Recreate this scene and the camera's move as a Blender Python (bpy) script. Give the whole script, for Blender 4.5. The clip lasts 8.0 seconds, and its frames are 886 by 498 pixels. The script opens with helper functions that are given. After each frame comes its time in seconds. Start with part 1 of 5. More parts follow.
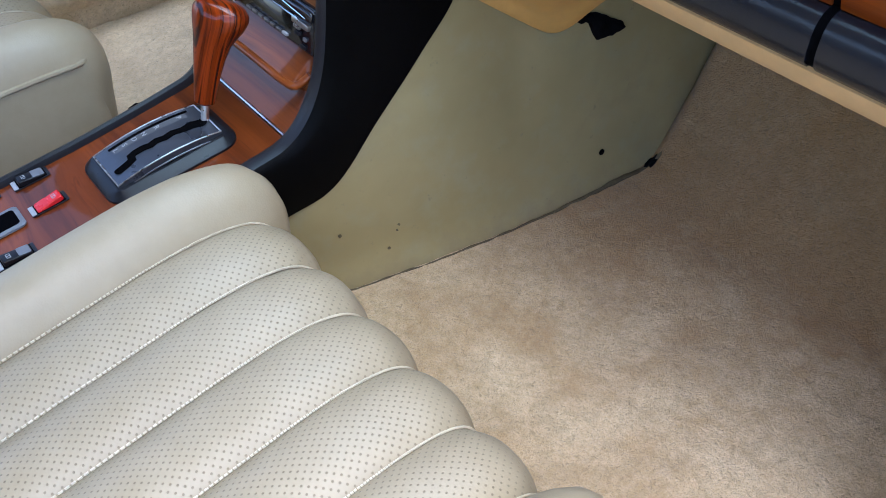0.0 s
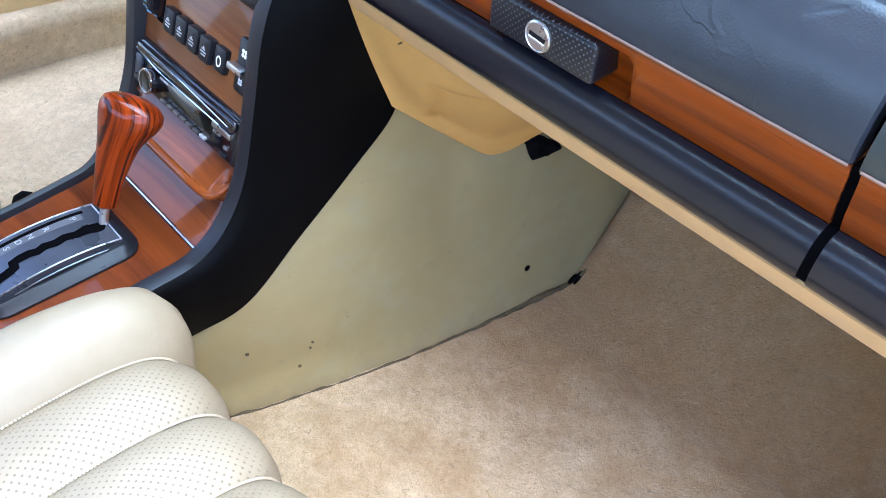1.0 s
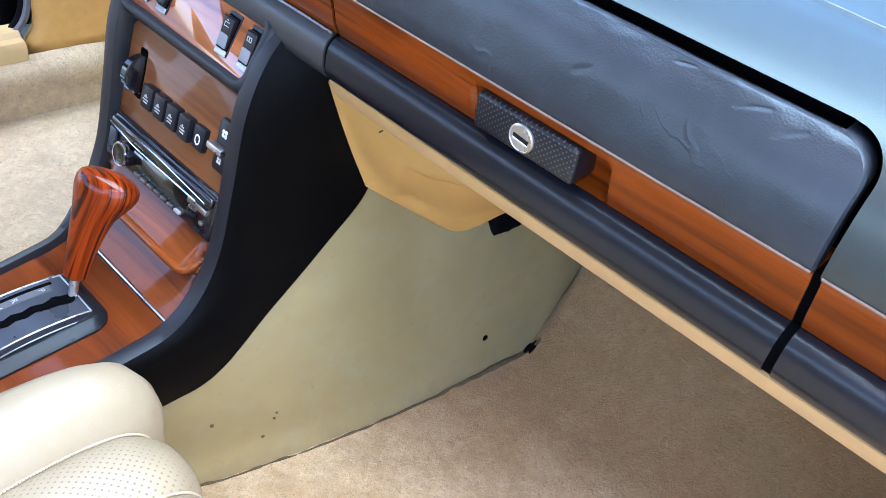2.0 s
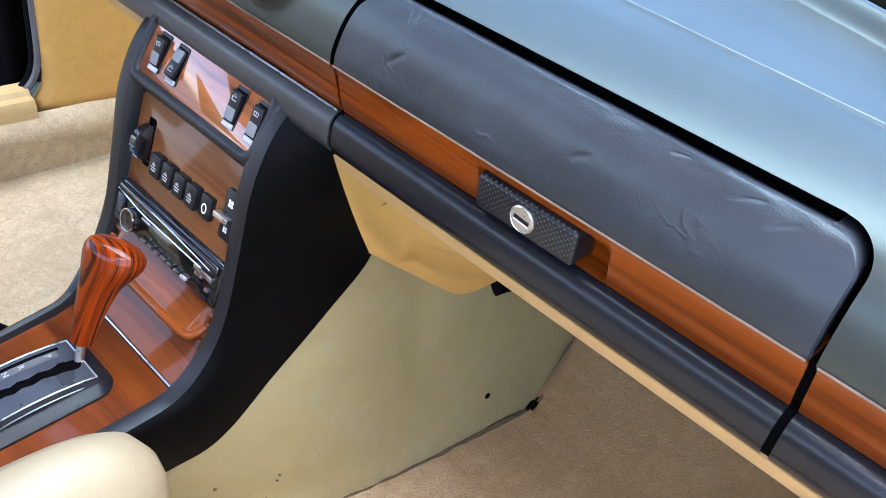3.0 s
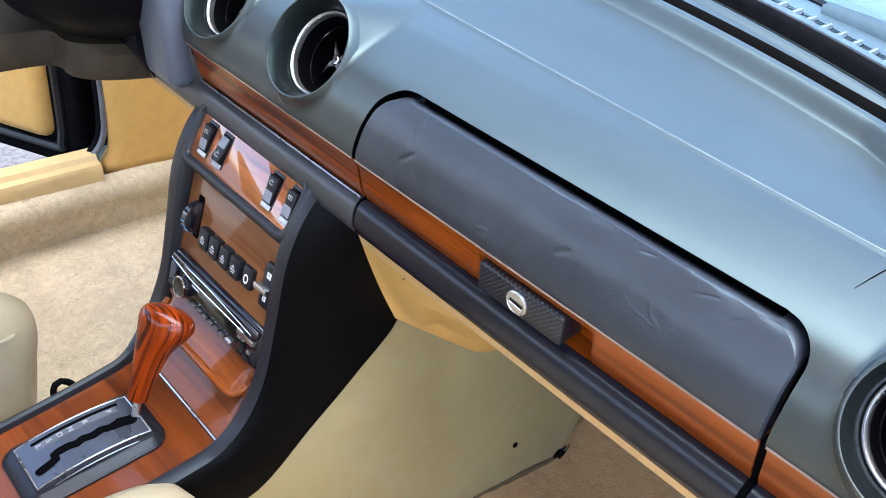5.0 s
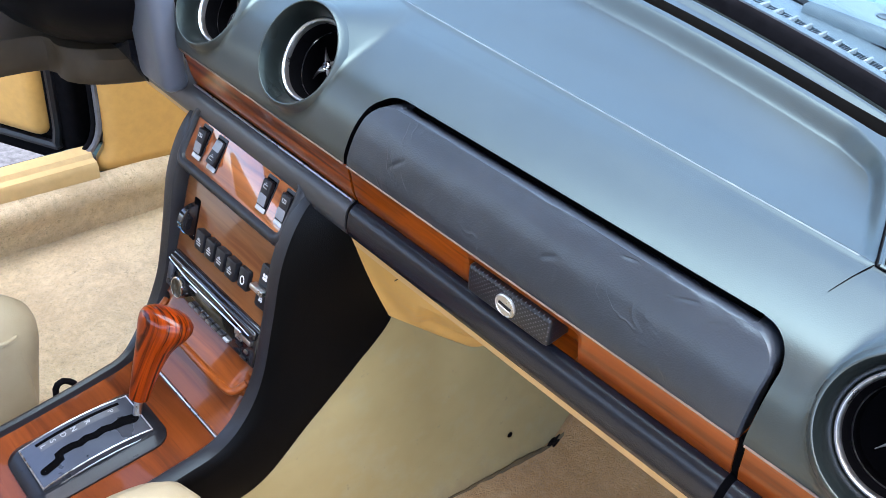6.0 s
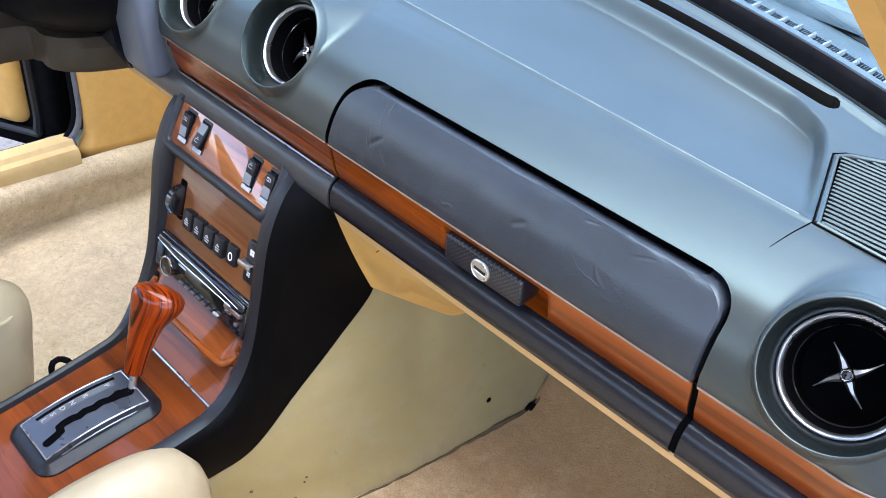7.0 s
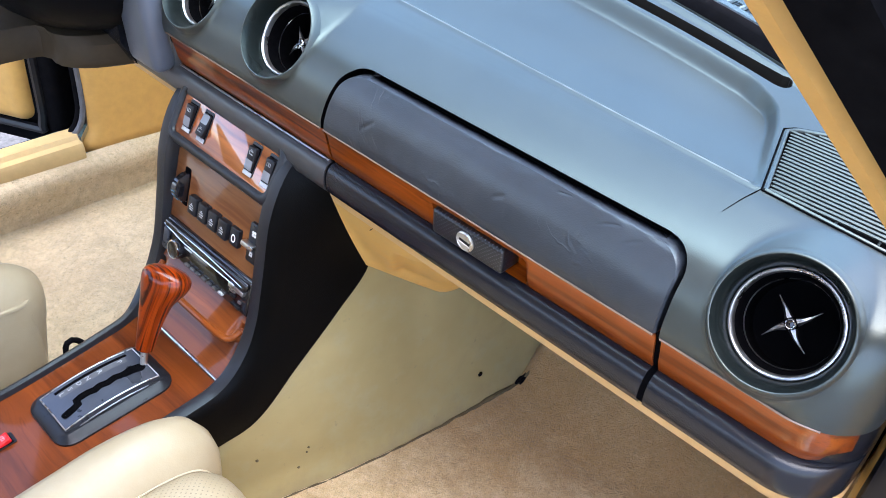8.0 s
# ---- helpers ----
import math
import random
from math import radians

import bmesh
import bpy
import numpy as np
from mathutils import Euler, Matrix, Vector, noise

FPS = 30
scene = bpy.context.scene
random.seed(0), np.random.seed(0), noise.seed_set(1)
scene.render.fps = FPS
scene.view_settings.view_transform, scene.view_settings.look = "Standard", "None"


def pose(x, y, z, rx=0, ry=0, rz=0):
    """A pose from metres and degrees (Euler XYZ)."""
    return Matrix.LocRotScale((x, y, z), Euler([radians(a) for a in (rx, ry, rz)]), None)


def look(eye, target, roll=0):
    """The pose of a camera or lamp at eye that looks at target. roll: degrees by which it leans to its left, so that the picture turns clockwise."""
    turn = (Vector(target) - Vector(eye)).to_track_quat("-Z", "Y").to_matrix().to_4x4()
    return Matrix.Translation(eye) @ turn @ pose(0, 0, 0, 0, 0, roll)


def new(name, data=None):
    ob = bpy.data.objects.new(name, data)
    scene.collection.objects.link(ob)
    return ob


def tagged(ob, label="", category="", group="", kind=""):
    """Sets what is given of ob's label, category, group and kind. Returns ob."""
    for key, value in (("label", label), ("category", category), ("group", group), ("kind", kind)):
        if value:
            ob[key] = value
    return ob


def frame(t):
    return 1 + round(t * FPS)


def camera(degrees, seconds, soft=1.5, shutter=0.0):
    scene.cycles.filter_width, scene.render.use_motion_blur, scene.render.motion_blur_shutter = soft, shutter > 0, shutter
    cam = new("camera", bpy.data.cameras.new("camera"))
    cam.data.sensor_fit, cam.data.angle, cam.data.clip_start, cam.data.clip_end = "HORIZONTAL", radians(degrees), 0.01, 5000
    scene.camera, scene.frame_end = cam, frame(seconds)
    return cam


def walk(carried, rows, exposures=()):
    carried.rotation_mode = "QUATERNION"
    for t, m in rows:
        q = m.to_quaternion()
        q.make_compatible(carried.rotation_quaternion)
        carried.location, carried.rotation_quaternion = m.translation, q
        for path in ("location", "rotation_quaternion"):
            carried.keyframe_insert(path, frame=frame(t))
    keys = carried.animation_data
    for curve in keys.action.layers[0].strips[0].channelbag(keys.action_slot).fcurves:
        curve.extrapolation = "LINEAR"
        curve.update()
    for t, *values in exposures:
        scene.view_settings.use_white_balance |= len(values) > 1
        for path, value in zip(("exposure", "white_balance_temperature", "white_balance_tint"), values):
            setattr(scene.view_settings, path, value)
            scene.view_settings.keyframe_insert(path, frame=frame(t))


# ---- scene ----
cam = camera(54.7, 8.0, 0.5)
PATH = [
    (0, (0.785, -0.441, 0.857), (-0.33, 0.423, -0.561), -2.0),
    (0.1, (0.775, -0.432, 0.853), (-0.344, 0.421, -0.546), -1.5),
    (0.2, (0.757, -0.415, 0.857), (-0.372, 0.464, -0.57), 0.7),
    (0.3, (0.741, -0.399, 0.858), (-0.358, 0.491, -0.558), 1.6),
    (0.4, (0.722, -0.385, 0.856), (-0.362, 0.555, -0.544), 3.1),
    (0.5, (0.704, -0.373, 0.851), (-0.366, 0.607, -0.525), 3.9),
    (0.7, (0.69, -0.377, 0.867), (-0.35, 0.658, -0.49), 5.7),
    (1, (0.674, -0.399, 0.874), (-0.328, 0.704, -0.46), 8.1),
    (1.5, (0.66, -0.426, 0.885), (-0.297, 0.782, -0.389), 10.9),
    (2, (0.652, -0.432, 0.906), (-0.312, 0.826, -0.315), 11.9),
    (2.2, (0.648, -0.434, 0.917), (-0.328, 0.832, -0.285), 11.8),
    (3.5, (0.642, -0.427, 0.953), (-0.403, 0.849, -0.179), 10.5),
    (4, (0.664, -0.428, 0.988), (-0.443, 0.813, -0.123), 9.1),
    (4.5, (0.684, -0.433, 1.005), (-0.459, 0.781, -0.101), 8.3),
    (6, (0.696, -0.436, 1.044), (-0.418, 0.762, -0.107), 7.5),
    (6.5, (0.711, -0.448, 1.056), (-0.372, 0.763, -0.11), 7.4),
    (7, (0.729, -0.472, 1.066), (-0.327, 0.75, -0.114), 7.3),
    (7.5, (0.749, -0.497, 1.076), (-0.295, 0.728, -0.112), 7.0),
    (8, (0.78, -0.515, 1.091), (-0.264, 0.708, -0.098), 6.5),
]
walk(cam, [(t, look(eye, target, roll)) for t, eye, target, roll in PATH], ((0.0, 1.95, 5600, 13), (0.4, 2.4, 5550, 13), (1.0, 2.8, 5550, 15), (1.6, 2.9, 5600, 15), (3.4, 2.8, 6350, 15), (8.0, 2.8, 6450, 16)))

# ---- light ----
world = bpy.data.worlds.new("sky")
scene.world = world
world.use_nodes = True
wn = world.node_tree
sky = wn.nodes.new("ShaderNodeTexSky")
sky.sky_type, sky.sun_disc = "NISHITA", False
sky.sun_elevation, sky.sun_rotation = radians(76), radians(106)
sky.air_density, sky.dust_density = 1.0, 2.0
wn.nodes["Background"].inputs["Strength"].default_value = 0.14
wn.links.new(sky.outputs[0], wn.nodes["Background"].inputs["Color"])
sun = new("sun", bpy.data.lights.new("sun", "SUN"))
sun.data.energy, sun.data.angle, sun.data.color = 1.5, radians(80), (0.98, 0.985, 1.0)
sun.matrix_world = look((0, 0, 0), (-0.20, 0.06, -0.98))


# ---- materials ----
class Nodes:
    """A short hand for building a node material."""

    def __init__(self, name):
        self.m = bpy.data.materials.new(name)
        self.m.use_nodes = True
        self.t = self.m.node_tree
        self.b = self.t.nodes["Principled BSDF"]
        self.co = self.t.nodes.new("ShaderNodeTexCoord").outputs["Object"]

    def put(self, socket, value):
        if isinstance(value, bpy.types.NodeSocket):
            self.t.links.new(value, socket)
        else:
            socket.default_value = (*value, 1) if isinstance(value, tuple) and len(value) == 3 and socket.type == "RGBA" else value

    def set(self, **kw):
        for k, v in kw.items():
            self.put(self.b.inputs[k.replace("_", " ")], v)

    def map(self, scale=(1, 1, 1), rot=(0, 0, 0), co=None):
        n = self.t.nodes.new("ShaderNodeMapping")
        self.t.links.new(co or self.co, n.inputs["Vector"])
        n.inputs["Scale"].default_value, n.inputs["Rotation"].default_value = scale, rot
        return n.outputs[0]

    def noise(self, scale, detail=3.0, rough=0.5, co=None, distort=0.0):
        n = self.t.nodes.new("ShaderNodeTexNoise")
        self.t.links.new(co or self.co, n.inputs["Vector"])
        for k, v in (("Scale", scale), ("Detail", detail), ("Roughness", rough), ("Distortion", distort)):
            n.inputs[k].default_value = v
        return n.outputs["Fac"]

    def voronoi(self, scale, co=None, random_=1.0, feature="F1", dims="3D"):
        n = self.t.nodes.new("ShaderNodeTexVoronoi")
        n.voronoi_dimensions, n.feature = dims, feature
        self.t.links.new(co or self.co, n.inputs["Vector"])
        n.inputs["Scale"].default_value, n.inputs["Randomness"].default_value = scale, random_
        return n.outputs["Distance"]

    def ramp(self, fac, *stops):
        n = self.t.nodes.new("ShaderNodeValToRGB")
        self.t.links.new(fac, n.inputs[0])
        e = n.color_ramp.elements
        while len(e) < len(stops):
            e.new(0.5)
        for el, (p, c) in zip(e, stops):
            el.position = p
            el.color = (*c, 1) if isinstance(c, tuple) else (c, c, c, 1)
        return n.outputs["Color"]

    def mix(self, fac, a, b, mode="MIX"):
        n = self.t.nodes.new("ShaderNodeMix")
        n.data_type, n.blend_type = "RGBA", mode
        self.put(n.inputs["Factor"], fac)
        self.put(n.inputs["A"], a)
        self.put(n.inputs["B"], b)
        return n.outputs["Result"]

    def math(self, op, a, b=0.0):
        n = self.t.nodes.new("ShaderNodeMath")
        n.operation = op
        self.put(n.inputs[0], a)
        self.put(n.inputs[1], b)
        return n.outputs[0]

    def bump(self, height, strength=0.3, dist=0.001):
        n = self.t.nodes.new("ShaderNodeBump")
        n.inputs["Strength"].default_value, n.inputs["Distance"].default_value = strength, dist
        self.put(n.inputs["Height"], height)
        if self.b.inputs["Normal"].is_linked:
            self.t.links.new(self.b.inputs["Normal"].links[0].from_socket, n.inputs["Normal"])
        self.t.links.new(n.outputs[0], self.b.inputs["Normal"])


def soft_vinyl(name, colour, rough=0.45, grain=900.0, wear=0.25, bump=0.25, spec=0.5, crease=0.0, sheen=(1.0, 1.0, 1.0)):
    """Grained vinyl: a fine pebble grain, slow blotches of wear and faint scuffs."""
    n = Nodes(name)
    big, mid = n.noise(7, 3), n.noise(45, 4, 0.6)
    lo, hi = tuple(c * (1 - wear) for c in colour), tuple(min(1, c * (1 + wear)) for c in colour)
    n.set(Base_Color=n.ramp(n.mix(0.4, big, mid), (0.3, lo), (0.7, hi)), Roughness=n.ramp(n.noise(11, 2), (0.3, rough - 0.03), (0.7, rough + 0.03)), Specular_IOR_Level=spec, Specular_Tint=sheen)
    n.bump(n.voronoi(grain), bump, 0.0004)
    n.bump(n.noise(20, 2), 0.05, 0.002)
    if crease:
        warp = n.t.nodes.new("ShaderNodeVectorMath")
        warp.operation = "MULTIPLY_ADD"
        n.put(warp.inputs[0], n.noise(18, 3))
        warp.inputs[1].default_value = (0.05,) * 3
        n.put(warp.inputs[2], n.co)
        way = n.map((1, 1, 1), (0, 0.75, 0), warp.outputs[0])
        line = n.ramp(n.noise(1.0, 1, 0.4, n.map((42, 9, 9), co=way)), (0.475, 0.0), (0.5, 1.0), (0.525, 0.0))
        n.bump(n.math("MULTIPLY", line, n.ramp(n.noise(20, 2), (0.58, 0.0), (0.68, 1.0))), crease, 0.0010)
    return n.m


def varnished_wood(name, along="x", pale=(0.42, 0.080, 0.004), dark=(0.075, 0.011, 0.002), fine=1.0, coat=1.0, ior=1.5, lean=0.0, layers=False):
    """Striped veneer under thick lacquer; the grain runs along one axis."""
    n = Nodes(name)
    long_, short = 2.2, 70.0 * fine
    scale = {"x": (long_, short, short), "y": (short, long_, short), "z": (short * 0.1 if layers else short, short, long_)}[along]
    warp = n.noise(6, 2)
    co = n.t.nodes.new("ShaderNodeVectorMath")
    co.operation = "MULTIPLY_ADD"
    n.put(co.inputs[0], warp)
    co.inputs[1].default_value = (0.012 / fine ** 1.5,) * 3
    n.put(co.inputs[2], n.co)
    way = n.map((1, 1, 1), (lean, 0, 0), co.outputs[0])
    stripe = n.noise(1.0, 5, 0.62, n.map(scale, co=way), 0.5 if not lean else 0.15)
    pore = n.noise(1.0, 3, 0.6, n.map(tuple(v * 5 if v > 10 else v * 3 for v in scale), co=way))
    broad = n.noise(1.0, 2, 0.5, n.map(tuple(v * 0.3 for v in scale), co=way))
    mid = tuple((a * 1.4 + b) / 2.4 for a, b in zip(pale, dark))
    base = n.ramp(stripe, (0.36, dark), (0.48, mid), (0.60, pale), (0.78, mid))
    base = n.mix(n.ramp(broad, (0.40, 0.0), (0.62, 0.75)), base, tuple(c * 0.55 for c in mid))
    base = n.mix(n.ramp(pore, (0.28, 0.6), (0.42, 0.0)), base, dark)
    if layers:      # thin black lines between the laminations
        line = n.noise(1.0, 2, 0.5, n.map(tuple(v * 1.7 for v in scale), co=way), 0.1)
        base = n.mix(n.ramp(line, (0.36, 0.9), (0.47, 0.0)), base, tuple(c * 0.6 for c in dark))
    n.set(Base_Color=base, Roughness=0.32, Specular_IOR_Level=0.06 if layers else 0.12, Coat_Weight=coat, Coat_Roughness=n.ramp(n.noise(12, 3), (0.35, 0.03), (0.7, 0.09)), Coat_IOR=ior)
    n.bump(n.noise(30, 2), 0.05, 0.002)
    return n.m


def leather(name, perforated):
    n = Nodes(name)
    big, mid = n.noise(6, 3), n.noise(40, 4, 0.65)
    base = n.ramp(n.mix(0.45, big, mid), (0.3, (0.322, 0.264, 0.164)), (0.7, (0.378, 0.316, 0.208)))
    rough = n.ramp(mid, (0.3, 0.36), (0.7, 0.5))
    if perforated:
        d = n.voronoi(1.0, n.map((205, 180, 180), (0, 0, radians(45))), 0.0, dims="2D")
        hole = n.ramp(d, (0.12, 1.0), (0.22, 0.0))
        xyz = n.t.nodes.new('ShaderNodeSeparateXYZ')
        n.put(xyz.inputs[0], n.co)
        edge = n.math('ADD', xyz.outputs['Y'], n.math('MULTIPLY', n.noise(14, 2), 0.05))
        span = n.t.nodes.new('ShaderNodeMapRange')      # the front roll of each pleat is plain
        n.put(span.inputs[0], edge)
        for k, v in ((1, -0.205), (2, -0.160), (3, 1.0), (4, 0.25)):
            span.inputs[k].default_value = v
        hole = n.math('MULTIPLY', hole, span.outputs[0])
        base = n.mix(n.math("MULTIPLY", hole, 0.7), base, (0.17, 0.13, 0.075))
        n.bump(n.math("SUBTRACT", 1.0, hole), 0.5, 0.001)
    n.set(Base_Color=base, Roughness=rough, Specular_IOR_Level=0.45)
    n.bump(n.voronoi(520), 0.22, 0.0005)
    n.bump(n.noise(60, 3, 0.6), 0.2, 0.0015)
    return n.m


def carpet_pile(name, pale, dark, stain, stain_amount=0.5, soil_shade=0.0):
    """Cut pile: tufts, brushed streaks, flecks and old stains."""
    n = Nodes(name)
    tuft, fleck = n.noise(420, 3, 0.7), n.noise(190, 2, 0.6)
    brush = n.noise(16, 4, 0.65, distort=1.2)
    blot = n.noise(5.5, 4, 0.6, distort=0.6)
    speck = n.noise(75, 4, 0.75)
    base = n.mix(n.ramp(n.mix(0.5, tuft, speck), (0.40, 0.0), (0.60, 1.0)), dark, pale)
    base = n.mix(n.ramp(brush, (0.42, 0.0), (0.62, 0.38)), base, tuple(c * 0.72 for c in dark))
    clump = n.noise(42, 4, 0.7, distort=1.6)      # matted clumps and brushed-up nap
    base = n.mix(n.ramp(clump, (0.40, 0.26), (0.50, 0.0)), base, tuple(c * 0.62 for c in dark))
    base = n.mix(n.ramp(clump, (0.54, 0.0), (0.66, 0.30)), base, pale)
    base = n.mix(n.ramp(blot, (0.5, 0.0), (0.68, stain_amount)), base, stain)
    if soil_shade:      # brown heel soil and shade under the dash, painted with a ragged border
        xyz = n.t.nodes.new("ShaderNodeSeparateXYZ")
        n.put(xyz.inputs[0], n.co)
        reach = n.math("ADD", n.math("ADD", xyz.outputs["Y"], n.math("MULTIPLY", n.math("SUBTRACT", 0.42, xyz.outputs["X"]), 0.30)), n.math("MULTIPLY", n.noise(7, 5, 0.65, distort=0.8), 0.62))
        base = n.mix(n.ramp(reach, (0.36, 0.0), (0.62, soil_shade)), base, tuple(c * 0.95 for c in stain))
    crumb = n.voronoi(330)
    base = n.mix(n.ramp(crumb, (0.16, 0.40), (0.30, 0.0)), base, tuple(c * 0.5 for c in dark))
    pit = n.noise(150, 3, 0.8, distort=1.5)      # gaps between the tufts
    base = n.mix(n.ramp(pit, (0.33, 0.65), (0.44, 0.0)), base, tuple(c * 0.45 for c in dark))
    base = n.mix(n.ramp(fleck, (0.60, 0.0), (0.75, 0.09)), base, tuple(min(1, c * 1.25) for c in pale))
    n.set(Base_Color=base, Roughness=0.95, Sheen_Weight=0.25, Sheen_Roughness=0.5, Specular_IOR_Level=0.1)
    n.bump(tuft, 0.5, 0.0016)
    n.bump(pit, 0.8, 0.004)
    n.bump(n.noise(110, 4, 0.7), 0.4, 0.003)
    n.bump(n.noise(24, 2), 0.25, 0.008)
    return n.m


def plain(name, colour, rough, metal=0.0, vary=0.12, bump=0.05, coat=0.0, scale=60.0, spec=0.5):
    n = Nodes(name)
    f = n.noise(scale, 4, 0.6)
    n.set(Base_Color=n.ramp(f, (0.3, tuple(c * (1 - vary) for c in colour)), (0.7, tuple(min(1, c * (1 + vary)) for c in colour))),
          Roughness=n.ramp(f, (0.3, max(0.02, rough - 0.05)), (0.7, rough + 0.06)), Metallic=metal, Coat_Weight=coat, Specular_IOR_Level=spec)
    if bump:
        n.bump(n.noise(scale * 6, 2), bump, 0.0006)
    return n.m


def felt(name):
    """Pale greenish moulded tunnel cover: matt, blotched, with scuffs, specks of dirt and a painted-in shaded foot."""
    n = Nodes(name)
    big, mid, spot = n.noise(4.5, 4, 0.6), n.noise(22, 4, 0.6), n.noise(70, 3, 0.7)
    base = n.ramp(big, (0.3, (0.292, 0.235, 0.106)), (0.7, (0.378, 0.315, 0.155)))
    base = n.mix(n.ramp(mid, (0.5, 0.0), (0.72, 0.45)), base, (0.33, 0.31, 0.19))
    base = n.mix(n.ramp(n.noise(9, 5, 0.7, distort=0.8), (0.52, 0.0), (0.70, 0.45)), base, (0.29, 0.24, 0.13))
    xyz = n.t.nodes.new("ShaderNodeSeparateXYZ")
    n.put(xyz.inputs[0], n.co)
    foot = n.math("ADD", xyz.outputs["Z"], n.math("MULTIPLY", n.noise(28, 5, 0.7), 0.13))      # brown scuffs plus painted shade near the carpet
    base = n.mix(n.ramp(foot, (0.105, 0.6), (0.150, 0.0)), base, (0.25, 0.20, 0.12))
    base = n.mix(n.ramp(spot, (0.66, 0.0), (0.74, 0.6)), base, (0.24, 0.20, 0.12))
    n.set(Base_Color=base, Roughness=0.75, Specular_IOR_Level=0.25)
    n.bump(n.noise(320, 3, 0.6), 0.2, 0.0008)
    n.bump(n.noise(18, 2), 0.15, 0.006)
    return n.m


M_DASH = soft_vinyl("dash_vinyl", (0.023, 0.028, 0.029), 0.36, 900, 0.15, 0.10, 0.8, sheen=(0.86, 1.0, 0.94))
M_LID = soft_vinyl("lid_vinyl", (0.022, 0.027, 0.036), 0.38, 700, 0.25, 0.25, 0.65, 0.4, (0.88, 0.98, 1.0))
M_PAD = soft_vinyl("pad_vinyl", (0.008, 0.009, 0.013), 0.25, 800, 0.3, 0.2, 0.42, 0.1)
# lighter copy of the pad vinyl, reflected door light put into its grey
M_PAD_LIT = soft_vinyl("lit_pad_vinyl", (0.034, 0.035, 0.038), 0.38, 900, 0.15, 0.12, 0.6)
# one console moulding in two colours: shaded here, lit in the next
M_CONSOLE = soft_vinyl("shaded_moulding_vinyl", (0.0016, 0.0017, 0.0020), 0.36, 800, 0.2, 0.30, 0.05)
M_CONSOLE_LIT = soft_vinyl("lit_moulding_vinyl", (0.013, 0.014, 0.017), 0.36, 800, 0.2, 0.2, 0.36)
# darker copy of the dash vinyl, shade inside the vent bowls painted in
M_BOWL_SHADE = soft_vinyl("shaded_bowl_vinyl", (0.006, 0.0085, 0.0085), 0.30, 900, 0.2, 0.1, 0.14, sheen=(0.85, 1.0, 0.96))
M_WOOD = varnished_wood("striped_veneer", "x", (0.36, 0.071, 0.004), (0.062, 0.010, 0.002), 0.85, 0.65, 1.45)
M_DECK = varnished_wood("deck_veneer", "x", (0.21, 0.047, 0.009), (0.060, 0.012, 0.003), 0.55, 0.5)
M_GLAZE = varnished_wood("glazed_veneer", "x", (0.34, 0.10, 0.025), (0.12, 0.030, 0.010), 0.6, 1.0, 2.1)
M_LACQUER = varnished_wood("lacquered_veneer", "x", (0.27, 0.066, 0.011), (0.070, 0.014, 0.003), 0.6, 0.6, 1.45)
M_PANEL = varnished_wood("panel_veneer", "x", (0.27, 0.105, 0.035), (0.12, 0.038, 0.013), 0.5, 0.4)
M_KNOB = varnished_wood("knob_wood", "z", (0.36, 0.046, 0.002), (0.020, 0.0025, 0.001), 3.2, 0.62, 1.5, lean=radians(21), layers=True)
M_LEATHER = leather("cream_leather", False)
M_PERF = leather("perforated_leather", True)
M_STITCH = plain("cream_thread", (0.62, 0.55, 0.40), 0.7, bump=0.2)
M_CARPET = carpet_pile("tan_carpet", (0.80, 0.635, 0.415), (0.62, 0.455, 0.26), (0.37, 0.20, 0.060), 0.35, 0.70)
M_CARPET2 = carpet_pile("sand_carpet", (0.82, 0.68, 0.46), (0.68, 0.53, 0.33), (0.54, 0.40, 0.23), 0.3)
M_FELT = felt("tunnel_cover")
M_BEIGE = plain("beige_plastic", (0.60, 0.345, 0.095), 0.5, vary=0.06, bump=0.2)
M_SILL = plain("sill_trim", (0.60, 0.42, 0.19), 0.42, vary=0.06, bump=0.08)
M_EDGE = plain("edging_plastic", (0.60, 0.37, 0.155), 0.42, vary=0.08, bump=0.1)
M_BLACK = plain("black_plastic", (0.006, 0.006, 0.008), 0.32, vary=0.2, bump=0.1, spec=0.3)
M_SHROUD = plain("shroud_plastic", (0.0035, 0.0035, 0.0045), 0.5, vary=0.2, bump=0.1, spec=0.05)
M_BEZEL = plain("grey_black_plastic", (0.009, 0.010, 0.013), 0.32, vary=0.2, bump=0.15, spec=0.3)
# near-black colour standing in for shade in gaps, holes and cavities
M_VOID = plain("cavity_shade", (0.0015, 0.0015, 0.002), 0.8, bump=0, spec=0.02)
M_RUBBER = plain("black_rubber", (0.006, 0.006, 0.007), 0.55, vary=0.25, bump=0.2, spec=0.0)
M_GREYRUB = plain("grey_rubber", (0.11, 0.112, 0.125), 0.5, vary=0.2, bump=0.2)
M_CHROME = plain("chrome", (0.78, 0.78, 0.77), 0.14, 1.0, 0.05, 0.0)
M_SATIN = plain("satin_metal", (0.62, 0.62, 0.62), 0.3, 1.0, 0.06, 0.02)
# pale colour for the highlight along the dash crown
M_CREST_GLINT = plain("crest_highlight", (0.10, 0.12, 0.128), 0.36, vary=0.3, bump=0.1)
# demister slot floor, its shade put into a dark brown
M_SLOT = plain("slot_shade", (0.010, 0.009, 0.008), 0.6, bump=0, spec=0.1)
M_STEEL = plain("dull_steel", (0.30, 0.30, 0.31), 0.32, 1.0, 0.08, 0.02)
M_PLATE = plain("dark_plate", (0.075, 0.085, 0.105), 0.30, 0.55, 0.1, 0.03, scale=25, spec=0.5)
